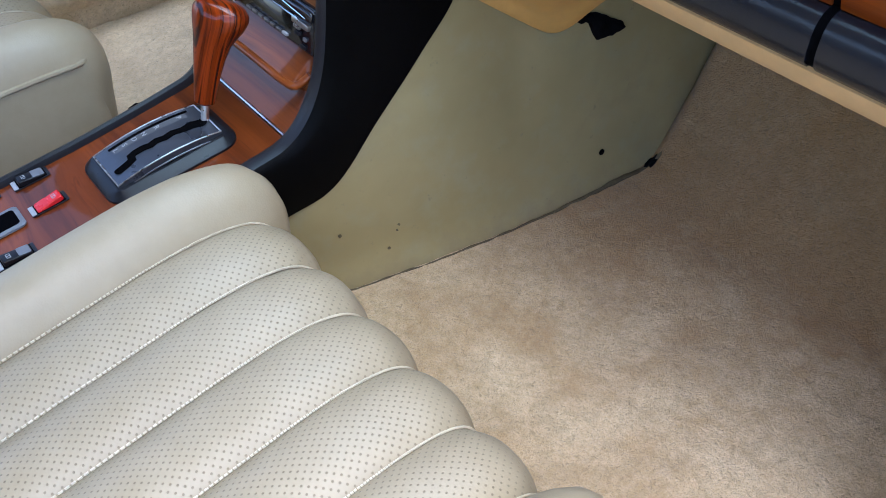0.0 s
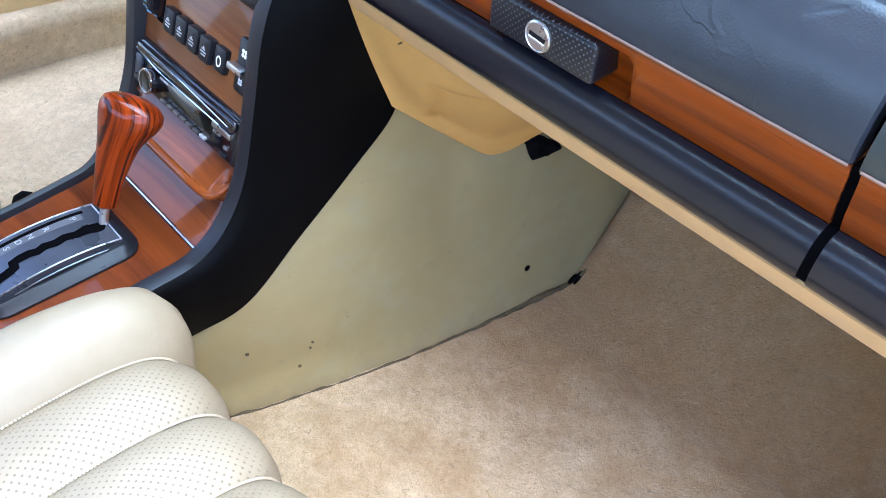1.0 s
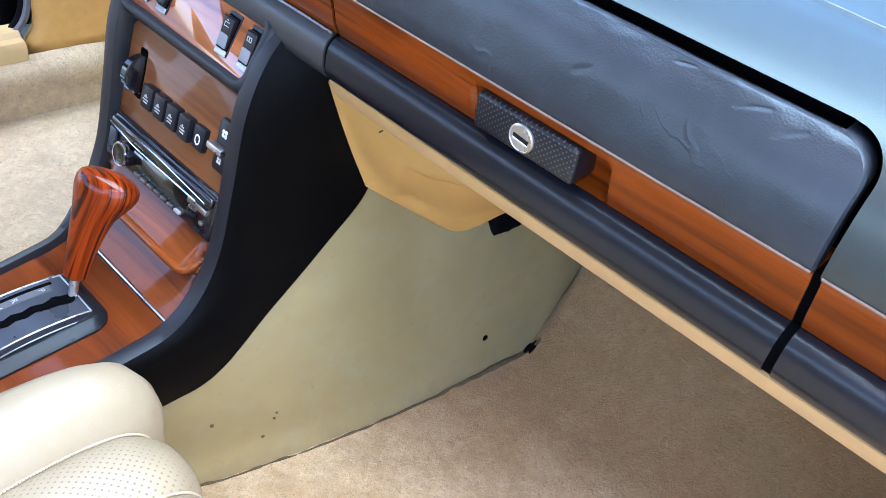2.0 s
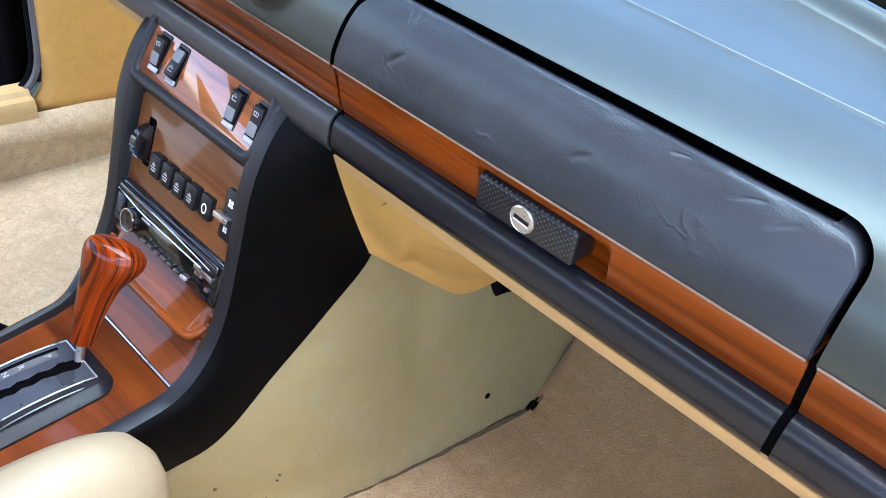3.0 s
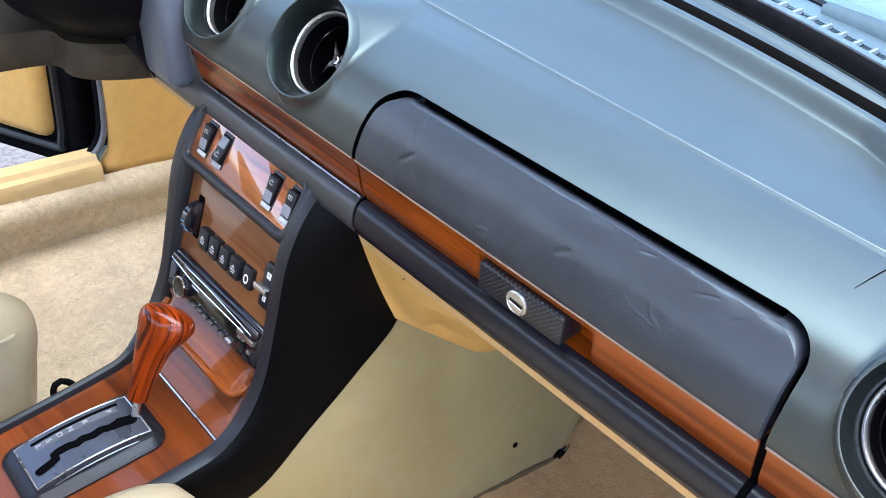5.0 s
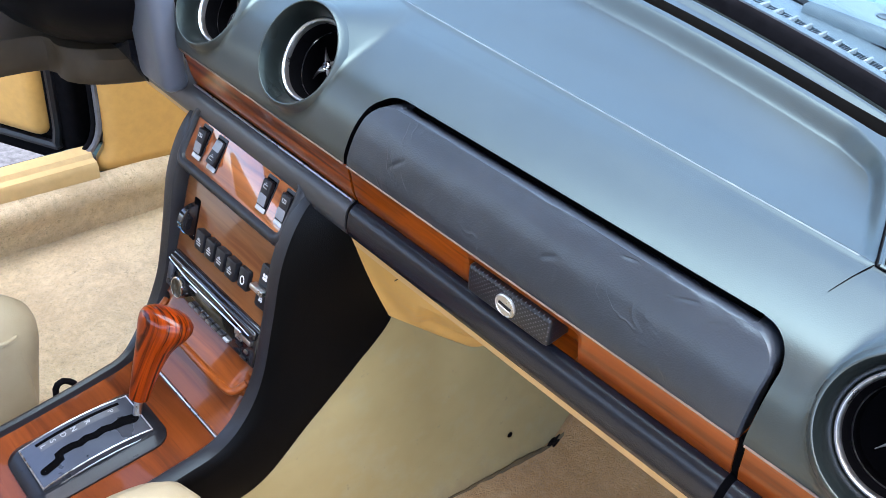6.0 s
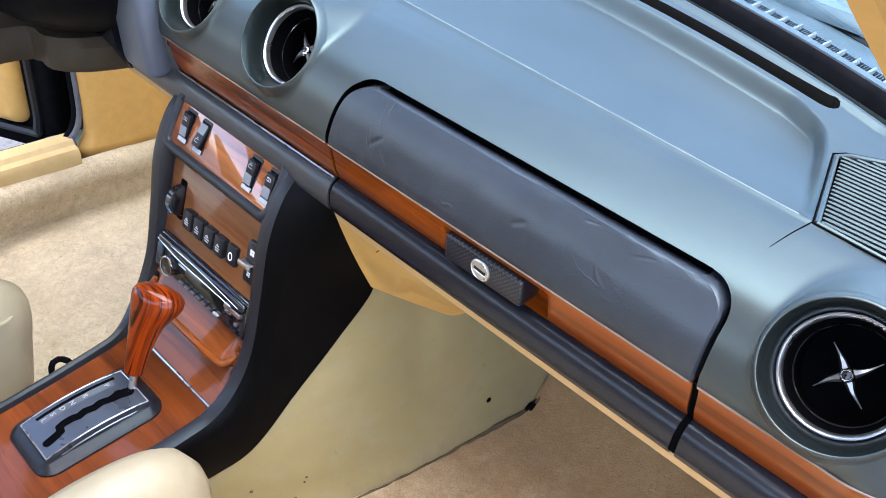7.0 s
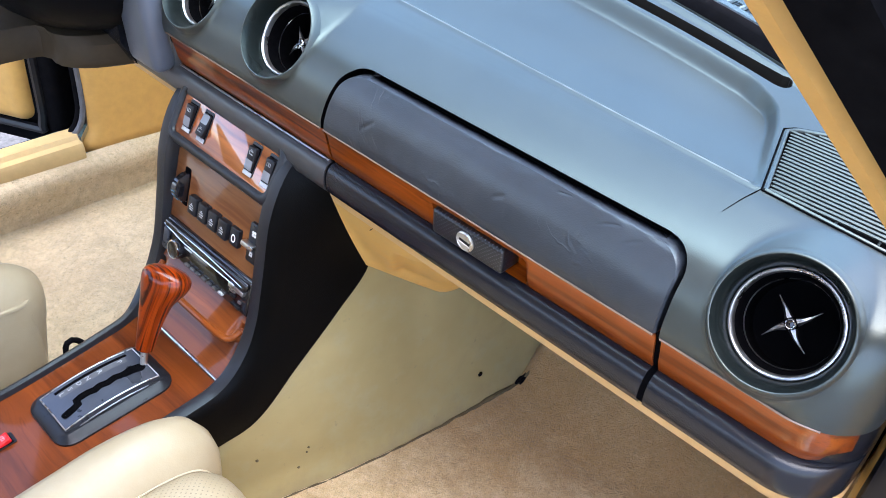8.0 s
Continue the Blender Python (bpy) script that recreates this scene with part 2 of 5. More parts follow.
M_GLOSS = plain("gloss_black", (0.008, 0.008, 0.010), 0.08, vary=0.1, bump=0, coat=0.6)
M_GREYSW = plain("switch_grey", (0.16, 0.17, 0.19), 0.38, vary=0.1, bump=0.05)
M_SMUDGE_GAP = plain("olive_smudge_and_gap", (0.11, 0.085, 0.045), 0.9, vary=0.3, bump=0.1)
M_WHITE = plain("white_marking", (0.75, 0.75, 0.74), 0.45, bump=0)
M_MARK = plain("faded_marking", (0.34, 0.35, 0.36), 0.5, bump=0)
M_RED = plain("red_plastic", (0.62, 0.015, 0.018), 0.25, vary=0.05, bump=0)
M_BLUE = plain("blue_tinted_chrome", (0.20, 0.42, 0.60), 0.18, 0.8, 0.1, 0)
M_RIB = plain("pale_rib", (0.27, 0.28, 0.29), 0.5, bump=0)
M_PAINT = plain("pale_car_paint", (0.12, 0.21, 0.22), 0.25, 0.1, 0.03, 0, 0.8, 12)
M_COWL = plain("cowl_metal", (0.13, 0.16, 0.18), 0.35, 0.2, 0.1, 0.05)
M_CLOTH = plain("headliner_cloth", (0.58, 0.53, 0.44), 0.9, vary=0.08, bump=0.3)
M_ASPHALT = plain("grey_paving", (0.12, 0.118, 0.115), 0.9, vary=0.45, bump=0.8, scale=60)


def clear_glass():
    n = Nodes("windscreen_glass")
    g = n.t.nodes.new("ShaderNodeBsdfGlossy")
    g.inputs["Roughness"].default_value = 0.02
    tr = n.t.nodes.new("ShaderNodeBsdfTransparent")
    tr.inputs["Color"].default_value = (0.64, 0.87, 0.94, 1)
    fr = n.t.nodes.new("ShaderNodeFresnel")
    fr.inputs["IOR"].default_value = 1.5
    mx = n.t.nodes.new("ShaderNodeMixShader")
    n.t.links.new(fr.outputs[0], mx.inputs[0])
    n.t.links.new(tr.outputs[0], mx.inputs[1])
    n.t.links.new(g.outputs[0], mx.inputs[2])
    n.t.links.new(mx.outputs[0], n.t.nodes["Material Output"].inputs["Surface"])
    return n.m


M_GLASS = clear_glass()


# ---- building helpers ----
def lerp(a, b, t):
    return a + (b - a) * t


def table(t, *stops):
    """A value between given (position, value) stops, straight from stop to stop."""
    for (t0, v0), (t1, v1) in zip(stops, stops[1:]):
        if t <= t1:
            k = max(0.0, (t - t0) / (t1 - t0))
            return v0 + (v1 - v0) * k
    return stops[-1][1]


def smooth(a, b, t):
    k = min(1.0, max(0.0, (t - a) / (b - a)))
    return k * k * (3 - 2 * k)


def spline(points, n):
    """n+1 points at even lengths along a soft curve through the given ones."""
    p = [Vector(q) for q in points]
    ext = [2 * p[0] - p[1], *p, 2 * p[-1] - p[-2]]
    fine = []
    for i in range(1, len(ext) - 2):
        a, b, c, d = ext[i - 1: i + 3]
        for k in range(12):
            t = k / 12
            fine.append(0.5 * (2 * b + (c - a) * t + (2 * a - 5 * b + 4 * c - d) * t * t + (3 * b - a - 3 * c + d) * t ** 3))
    fine.append(p[-1])
    run = [0.0]
    for u, v in zip(fine, fine[1:]):
        run.append(run[-1] + (v - u).length)
    out, j = [], 0
    for i in range(n + 1):
        s = run[-1] * i / n
        while j < len(run) - 2 and run[j + 1] < s:
            j += 1
        out.append(fine[j].lerp(fine[j + 1], (s - run[j]) / max(1e-9, run[j + 1] - run[j])))
    return out


def grid(rows, bm=None, wrap=False, cap=False):
    """Quads between rows of points. wrap closes each row; cap closes the first and last row with a face."""
    bm = bm or bmesh.new()
    vs = [[bm.verts.new(p) for p in r] for r in rows]
    for a, b in zip(vs, vs[1:]):
        n = len(a)
        for i in range(n if wrap else n - 1):
            bm.faces.new((a[i], a[(i + 1) % n], b[(i + 1) % n], b[i]))
    if cap:
        bm.faces.new(vs[0][::-1])
        bm.faces.new(vs[-1])
    return bm


def block(lo, hi, r=0.002, bm=None, m=None, seg=2):
    """A box with rounded edges, between two corners, turned by m."""
    bm2 = bmesh.new()
    size = [b - a for a, b in zip(lo, hi)]
    bmesh.ops.create_cube(bm2, size=1.0, matrix=Matrix.Translation([(a + b) / 2 for a, b in zip(lo, hi)]) @ Matrix.Diagonal((*size, 1)))
    if r:
        bmesh.ops.bevel(bm2, geom=bm2.edges[:], offset=min(r, min(size) * 0.49), segments=seg, affect="EDGES", profile=0.5)
    if m:
        bmesh.ops.transform(bm2, matrix=m, verts=bm2.verts)
    if bm is None:
        return bm2
    me = bpy.data.meshes.new("tmp")
    bm2.to_mesh(me)
    bm2.free()
    bm.from_mesh(me)
    bpy.data.meshes.remove(me)
    return bm


def lathe(profile, m=None, steps=40, bm=None):
    """Turned shape: (radius, height) pairs round the local z axis."""
    rows = [[Vector((r * math.cos(a), r * math.sin(a), h)) for a in (2 * math.pi * i / steps for i in range(steps))] for r, h in profile]
    if m:
        rows = [[m @ p for p in r] for r in rows]
    return grid(rows, bm, wrap=True)


def rod(points, radius, steps=8, bm=None, n=None, flat=1.0):
    """A round bar along a curve; radius is a number or a function of 0..1."""
    pts = spline(points, n or max(2, 8 * (len(points) - 1))) if n != 0 else [Vector(p) for p in points]
    rows, side = [], None
    for i, p in enumerate(pts):
        d = (pts[min(i + 1, len(pts) - 1)] - pts[max(i - 1, 0)]).normalized()
        if side is None:
            side = d.orthogonal().normalized()
        side = (side - d * side.dot(d)).normalized()
        other = d.cross(side)
        r = radius(i / (len(pts) - 1)) if callable(radius) else radius
        rows.append([p + r * (math.cos(a) * side + flat * math.sin(a) * other) for a in (2 * math.pi * k / steps for k in range(steps))])
    return grid(rows, bm, wrap=True, cap=True)


def mesh_of(name, bm, material, shade=True):
    bmesh.ops.recalc_face_normals(bm, faces=bm.faces)
    me = bpy.data.meshes.new(name)
    bm.to_mesh(me)
    bm.free()
    for m in material if isinstance(material, (list, tuple)) else (material,):
        me.materials.append(m)
    if shade:
        me.shade_smooth()
        me.set_sharp_from_angle(angle=radians(38))
    return me


def thing(name, at, label, category, kind="", group=""):
    """An empty at a thing's base, which its parts hang on."""
    ob = new(name)
    ob.empty_display_size = 0.05
    ob.location = at
    return tagged(ob, label, category, group, kind)


def part(name, bm, material, parent, label=""):
    ob = new(name, mesh_of(name, bm, material))
    ob.parent = parent
    base = Matrix.Translation(parent.location) if parent.type == "EMPTY" else Matrix.Identity(4)
    ob.matrix_parent_inverse = base.inverted()
    return tagged(ob, label)


def solo(name, bm, material, label, category, kind=""):
    return tagged(new(name, mesh_of(name, bm, material)), label, category, "", kind)


def solid(ob, thick, offset=-1.0):
    md = ob.modifiers.new("thickness", "SOLIDIFY")
    md.thickness, md.offset = thick, offset
    return ob

# ---- ground and car shell ----
XC = -0.015          # centre line of the car
FLOOR = 0.05


def ground_sheet():
    rows = [[Vector((x, y, -0.28)) for x in (-400, -30, -4, 0, 4, 30, 400)] for y in (-400, -30, -4, 0, 4, 30, 400)]
    return solo("ground", grid(rows), M_ASPHALT, "worn grey paving outside the car", "ground", "structure")


def foot_x(y):
    """How far out the tunnel's foot stands at y."""
    return table(y, (-0.8, 0.108), (-0.13, 0.114), (0.0, 0.150), (0.10, 0.174), (0.20, 0.187), (0.34, 0.205), (0.42, 0.222), (0.7, 0.235))


def floor_carpet(name, side, material, label):
    """A carpet from the seat to the toe board; side +1 passenger, -1 driver."""
    path = spline([(0, -0.95, 0.047), (0, -0.1, 0.052), (0, 0.25, 0.052), (0, 0.35, 0.055), (0, 0.41, 0.095), (0, 0.50, 0.25), (0, 0.62, 0.50)], 150)
    rows = []
    for p in path:
        x0 = foot_x(p.y) - 0.004
        row = []
        for i in range(91):
            u = i / 90
            x = lerp(x0, 0.745 if side > 0 else 0.715, u)
            lump = 0.0045 * noise.noise((x * 9, p.y * 9, 3)) + 0.0022 * noise.noise((x * 45, p.y * 45, 7)) + 0.0012 * noise.noise((x * 160, p.y * 160, 1))
            edge = -0.010 * (1 - smooth(0, 0.02, u))
            q = Vector((x, p.y - (lump if p.z > 0.12 else 0), p.z + lump + edge))
            row.append(q if side > 0 else Vector((2 * XC - q.x, q.y, q.z)))
        rows.append(row)
    return solid(solo(name, grid(rows), material, label, "carpet", "structure"), 0.006, -1)


def tunnel():
    """The moulded cover over the transmission tunnel, with pin holes and a worn spot."""
    rows = []
    for j in range(97):
        y = lerp(-0.95, 0.66, j / 96)
        xf = foot_x(y)
        top = table(y, (-0.95, 0.20), (-0.12, 0.22), (0.10, 0.46), (0.7, 0.56))
        row = []
        for i in range(29):
            u = i / 28
            z = lerp(FLOOR - 0.02, top, u)
            lean = table(y, (-0.2, 0.02), (0.05, 0.075), (0.3, 0.10), (0.6, 0.16))
            x = xf - lean * (z - FLOOR) + 0.010 * (1 - smooth(0, 0.05, z - FLOOR))
            x += 0.006 * smooth(0.16, 0.20, y) * smooth(0.10, 0.30, z) + 0.0035 * noise.noise((y * 9, z * 9, 5))
            row.append(Vector((x, y, z)))
        row += [Vector((lerp(row[-1].x, XC, k / 4), y, top + 0.01 * k / 4)) for k in range(1, 5)]
        rows.append(row + [Vector((2 * XC - p.x, p.y, p.z)) for p in row[-2::-1]])
    ob = solo("tunnel_cover", grid(rows), M_FELT, "pale greenish moulded tunnel cover, stained and painted shadier near its foot", "tunnel cover", "structure")
    spots = [(0.118, -0.085, 0.141, 0.0022), (0.133, -0.027, 0.095, 0.0022), (0.194, 0.299, 0.110, 0.0045), (0.109, -0.011, 0.128, 0.0016), (0.124, -0.014, 0.120, 0.0014)]
    for x, y, z, r in spots:
        xs = foot_x(y) - table(y, (-0.2, 0.02), (0.05, 0.075), (0.3, 0.10), (0.6, 0.16)) * (z - FLOOR) + 0.0015
        xs += 0.006 * smooth(0.16, 0.20, y) * smooth(0.10, 0.30, z) + 0.0035 * noise.noise((y * 9, z * 9, 5))
        m = Matrix.Translation((xs, y, z)) @ Matrix.Rotation(radians(90), 4, "Y")
        ring = [(0.0004, 0.0006), (r * 0.7, 0.0004), (r, -0.0008), (r * 1.1, -0.003)]
        part("pin_hole", lathe(ring, m, 10), M_VOID if r > 0.004 else M_SMUDGE_GAP, ob, "small dark hole in the cover")
    return ob


def carpet_edge():
    """The frayed carpet edge at the tunnel, a dark rod standing in for its shadow gap."""
    pts = []
    for j in range(71):
        y = lerp(-0.3, 0.40, j / 70)
        x = foot_x(y) + 0.0095 + 0.0035 * noise.noise((y * 9, FLOOR * 9, 5)) + 0.0012 * noise.noise((y * 30, 2, 2))
        lump = 0.0045 * noise.noise((x * 9, y * 9, 3)) + 0.0022 * noise.noise((x * 45, y * 45, 7))
        pts.append((x + 0.0015, y, 0.0580 + lump + 0.03 * smooth(0.36, 0.42, y) + 0.004 * smooth(0.27, 0.33, y) + 0.0008 * noise.noise((y * 50, 1, 1))))
    ob = solo("carpet_edging", rod(pts, lambda t: 0.0016 + 0.0024 * smooth(0.6, 0.95, t) + 0.0012 * noise.noise((t * 40, 0, 0)), 6, n=140), M_SMUDGE_GAP, "dark frayed edge standing in for the shadow gap along the tunnel", "edging", "structure")
    bm = bmesh.new()
    bmesh.ops.create_icosphere(bm, subdivisions=3, radius=1.0)
    for v in bm.verts:
        v.co *= 1 + 0.35 * noise.noise(v.co * 2.2)
        v.co = Vector((0.224 + v.co.x * 0.008, 0.392 + v.co.y * 0.026, 0.066 + v.co.z * 0.010))
    part("torn_edge", bm, M_RUBBER, ob, "torn black underlay showing at the corner")
    return ob


def kick_panel(name, side, label):
    """The panel beside the feet, between the door post and the toe board, with a rolled rear edge."""
    rows = []
    for j in range(25):
        z = lerp(0.155 if side < 0 else 0.0, 0.62, j / 24)
        lean = 0.02 * (z - 0.2)
        y0 = (0.142 if side < 0 else 0.095) - lean
        if side < 0:
            y0 -= 0.030 * (1 - smooth(0.150, 0.205, z))
        row = [Vector((side * 0.735, y0, z)), Vector((side * 0.717, y0 - 0.007, z)), Vector((side * 0.706, y0 + 0.001, z)), Vector((side * 0.700, y0 + 0.020, z))]
        row += [Vector((side * (0.698 - 0.02 * k / 6), y0 + 0.020 + 0.5 * k / 6, z)) for k in range(1, 7)]
        rows.append([p + Vector((-0.02 if side < 0 else 0.045, 0, 0)) for p in row])
    return solid(solo(name, grid(rows), M_BEIGE, label, "trim panel", "structure"), 0.004, 0)


def door_sill(side):
    """A carpeted sill side with a beige tread plate on it."""
    s = side
    xs = 0.745 if s > 0 else 0.695
    sect = [(xs + 0.004, 0.03), (xs + 0.004, 0.075), (xs + 0.001, 0.098), (xs - 0.008, 0.110), (xs - 0.013, 0.126), (xs - 0.010, 0.143), (xs + 0.001, 0.154), (xs + 0.022, 0.159)]
    rows = []
    for j in range(60):
        y = lerp(-1.0, 0.60, j / 59)
        bulge = 0.010 * noise.noise((y * 4, 2, s)) + 0.004 * noise.noise((y * 18, 5, s))
        rows.append([Vector((s * (x + (-bulge if 3 <= k <= 6 else 0)), y, z + (0.4 * bulge if k > 3 else 0))) for k, (x, z) in enumerate(sect)])
    base = solo("sill_carpet", grid(rows), M_CARPET2, "sand-coloured carpet wrapped over the door sill", "carpet", "structure")
    prof = [(xs + 0.010, 0.150), (xs + 0.010, 0.176), (xs + 0.016, 0.186), (xs + 0.030, 0.188), (xs + 0.036, 0.196), (xs + 0.060, 0.200), (xs + 0.066, 0.194), (xs + 0.070, 0.12)]
    y1 = 0.104 if s < 0 else 0.088
    rows = [[Vector((s * x, y, z)) for x, z in prof] for y in (-1.0, -0.6, -0.3, y1 - 0.012, y1)]
    plate = solo("sill_plate", grid(rows), M_SILL, "cream beige ribbed plastic tread plate on the door sill", "sill plate", "structure")
    bm = block((s * (xs + 0.066) if s > 0 else s * (xs + 0.13), -1.1, -0.10), (s * (xs + 0.13) if s > 0 else s * (xs + 0.066), 0.7, 0.165), 0.01)
    body = solo("rocker_panel", bm, M_PAINT, "pale painted rocker panel under the door opening", "car body", "structure")
    return base, plate, body


def door_seal(side):
    """The grey-edged black rubber seal round the front of a door opening, and the dark post behind it."""
    s = side
    x = 0.748 if s < 0 else 0.785
    f = 0.046 if s < 0 else 0.0
    path = [(s * x, -1.0, 0.178), (s * x, -0.02 + f, 0.180), (s * x, 0.025 + f, 0.183), (s * x, 0.058 + f, 0.197), (s * x, 0.076 + f, 0.230), (s * x, 0.080 + f, 0.28), (s * x, 0.078 + f, 0.45), (s * (x - 0.005), 0.075 + f, 0.70)]
    seal = solo("door_seal", rod(path, 0.0075, 8, n=120), M_RUBBER, "black rubber seal round the door opening", "door seal", "structure")
    lip = [(p[0] - s * 0.008, p[1] + 0.004, p[2] + (0.004 if p[1] < 0 else 0)) for p in path]
    part("seal_lip", rod(lip, 0.0062, 8, n=120), M_GREYRUB, seal, "greyed seal lip")
    post = solo("door_post", block((s * 0.86 if s < 0 else 0.75, 0.160 if s < 0 else 0.06, -0.05), (s * 0.75 if s < 0 else 0.86, 0.26, 0.72), 0.012), M_BLACK, "dark door hinge post", "car body", "structure")
    return seal, post


def open_driver_door():
    """The far door, standing open: shell, beige inner panel and black edge."""
    t = thing("driver_door", (-0.80, 0.06, 0.2), "open car door with a beige moulded inner panel", "car door")
    m = Matrix.Translation((-0.80, 0.10, 0.0)) @ Matrix.Rotation(radians(-62), 4, "Z")
    part("shell", block((-0.14, -1.05, 0.12), (-0.085, -0.02, 0.85), 0.02, m=m), M_PAINT, t, "pale painted outer shell")
    part("edge", block((-0.09, -0.20, 0.13), (-0.012, 0.0, 0.84), 0.02, m=m, seg=3), M_RUBBER, t, "black sealed door edge")
    part("edge_bead", rod([m @ Vector(p) for p in ((-0.012, -1.0, 0.160), (-0.012, -0.12, 0.160), (-0.012, -0.060, 0.165), (-0.012, -0.045, 0.19), (-0.012, -0.043, 0.30), (-0.012, -0.043, 0.84))], 0.010, 8, n=60), M_BEZEL, t, "dark rubber bead round the edge")
    part("edge_strip", block((-0.09, -1.05, 0.12), (-0.012, -0.02, 0.19), 0.012, m=m), M_RUBBER, t, "black lower seal strip")
    part("inner_panel", block((-0.06, -1.0, 0.176), (0.012, -0.062, 0.84), 0.028, m=m, seg=5), M_BEIGE, t, "beige moulded inner panel")
    return t


def near_door():
    """An unseen open door beside the camera, added to block light from the right."""
    m = Matrix.Translation((0.84, 0.10, 0.0)) @ Matrix.Rotation(radians(64), 4, "Z")
    ob = solo("unseen_door", block((0.0, -1.05, 0.12), (0.10, -0.02, 0.85), 0.03, m=m, seg=4), M_BEIGE, "unseen open passenger door added to block side light", "car door", "structure")
    part("outer_skin", block((0.1005, -1.05, 0.10), (0.13, -0.01, 0.86), 0.012, m=m), M_PAINT, ob, "pale painted outer skin")
    return ob


def pillar(side):
    """A front pillar: beige inner trim, with the black rubber of the door opening beside it."""
    s = side
    d = Vector((-0.053 * s, -0.088, 0.10)).normalized()
    p0, p1 = Vector((0.743 * s, 0.002, 0.78)), Vector((0.52 * s, -0.368, 1.20))
    p0 -= d * 0.10
    out = Vector((s, 0, 0)) - d * d.x * s
    out.normalize()
    fwd = d.cross(out) * s
    if fwd.y < 0:
        fwd = -fwd
    # Section, across the pillar: inner edge first, then outward.
    sect = [(0.0, 0.0), (0.001, -0.005), (0.006, -0.010), (0.016, -0.010), (0.023, -0.004), (0.0255, 0.002), (0.0255, 0.05), (0.006, 0.05), (0.0, 0.03)]
    t = thing("front_pillar", tuple(p0), "beige trimmed front roof pillar", "pillar", "structure")
    rows = [[lerp(p0, p1, k / 8) + out * a + fwd * b for a, b in sect] for k in range(9)]
    part("pillar_trim", grid(rows, wrap=True, cap=True), M_BEIGE, t, "beige plastic pillar trim")
    sect = [(0.026, -0.003), (0.036, -0.018), (0.070, -0.016), (0.085, 0.01), (0.085, 0.055), (0.026, 0.055)]
    rows = [[lerp(p0, p1, k / 8) + out * a + fwd * b for a, b in sect] for k in range(9)]
    part("pillar_seal", grid(rows, wrap=True, cap=True), M_RUBBER, t, "black rubber door seal")
    sect = [(0.0855, -0.006), (0.11, -0.002), (0.12, 0.03), (0.0855, 0.05)]
    rows = [[lerp(p0, p1, k / 8) + out * a + fwd * b for a, b in sect] for k in range(9)]
    part("pillar_skin", grid(rows, wrap=True, cap=True), M_BLACK, t, "dark outer skin")
    return t


def shell():
    """Unseen roof, rear wall and rear sides, which close the cabin and shape its light."""
    rows = [[Vector((x, y, 1.235 - 0.09 * (x / 0.62) ** 2 - 0.03 * ((y + 0.9) / 0.7) ** 2)) for x in [lerp(-0.60, 0.60, i / 12) for i in range(13)]] for y in [lerp(-1.75, -0.23, j / 12) for j in range(13)]]
    roof = solid(solo("ceiling", grid(rows), M_CLOTH, "pale cloth headliner under the roof", "ceiling", "structure"), 0.03, 1)
    solo("rear_wall", block((-0.72, -1.83, -0.05), (0.72, -1.76, 0.74), 0.01), M_CLOTH, "plain unseen rear wall, kept low to let light in", "wall", "structure")
    for s in (-1, 1):
        a, b = sorted((s * 0.70, s * 0.76))
        solo("rear_side_panel", block((a, -1.76, -0.05), (b, -0.95, 0.80), 0.01), M_BEIGE, "plain beige rear side panel", "wall", "structure")
    # bulkhead takes the cavity black, footwell shade put into its colour
    solo("firewall", block((-0.80, 0.64, -0.05), (0.80, 0.68, 0.72), 0.005), M_VOID, "bulkhead ahead of the feet, coloured as deep shade", "wall", "structure")
    return roof


def foot_z(x):
    """Height of the dash's far edge, which the glass stands on."""
    return 0.757 + dash_lift(x)


def dash_lift(x):
    return 0.026 * max(0.0, 1 - ((x - XC) / 0.57) ** 2)


def windscreen():
    """Curved glass with its black lower rubber, the cowl with its slots and ribs, and the bonnet beyond."""
    def base_y(x):
        # how far forward the glass stands
        return 0.400 - 0.25 * (x - XC) ** 2

    xs = [lerp(-0.70, 0.70, i / 28) for i in range(29)]
    rows = []
    for j in range(9):
        u = j / 8
        rows.append([Vector((x * (1 - 0.20 * u), base_y(x) - 0.004 - 0.66 * u + 0.05 * u * (1 - u), foot_z(x) + 0.012 + 0.43 * u)) for x in xs])
    w = solo("windscreen", grid(rows), M_GLASS, "clear curved windscreen glass", "windscreen", "structure")
    w.visible_shadow = False
    if w.data.polygons[0].normal.z > 0:
        w.data.flip_normals()      # the glass faces the cabin
    sect = [(-0.0350, -0.004), (-0.0335, -0.030), (-0.012, -0.032), (-0.007, 0.003), (-0.004, 0.007), (0.000, 0.009), (0.002, -0.02)]
    rows = [[Vector((x, base_y(x) + a, foot_z(x) + b)) for a, b in sect] for x in xs]
    part("lower_rubber", grid(rows), M_RUBBER, w, "black rubber along the glass foot")
    sect = [(0.0022, -0.01), (0.0025, 0.010), (0.0085, 0.012), (0.009, -0.01)]
    rows = [[Vector((x, base_y(x) + a, foot_z(x) + b)) for a, b in sect] for x in xs]
    part("glass_edge_trim", grid(rows), M_COWL, w, "grey trim strip under the glass edge")
    return w, base_y


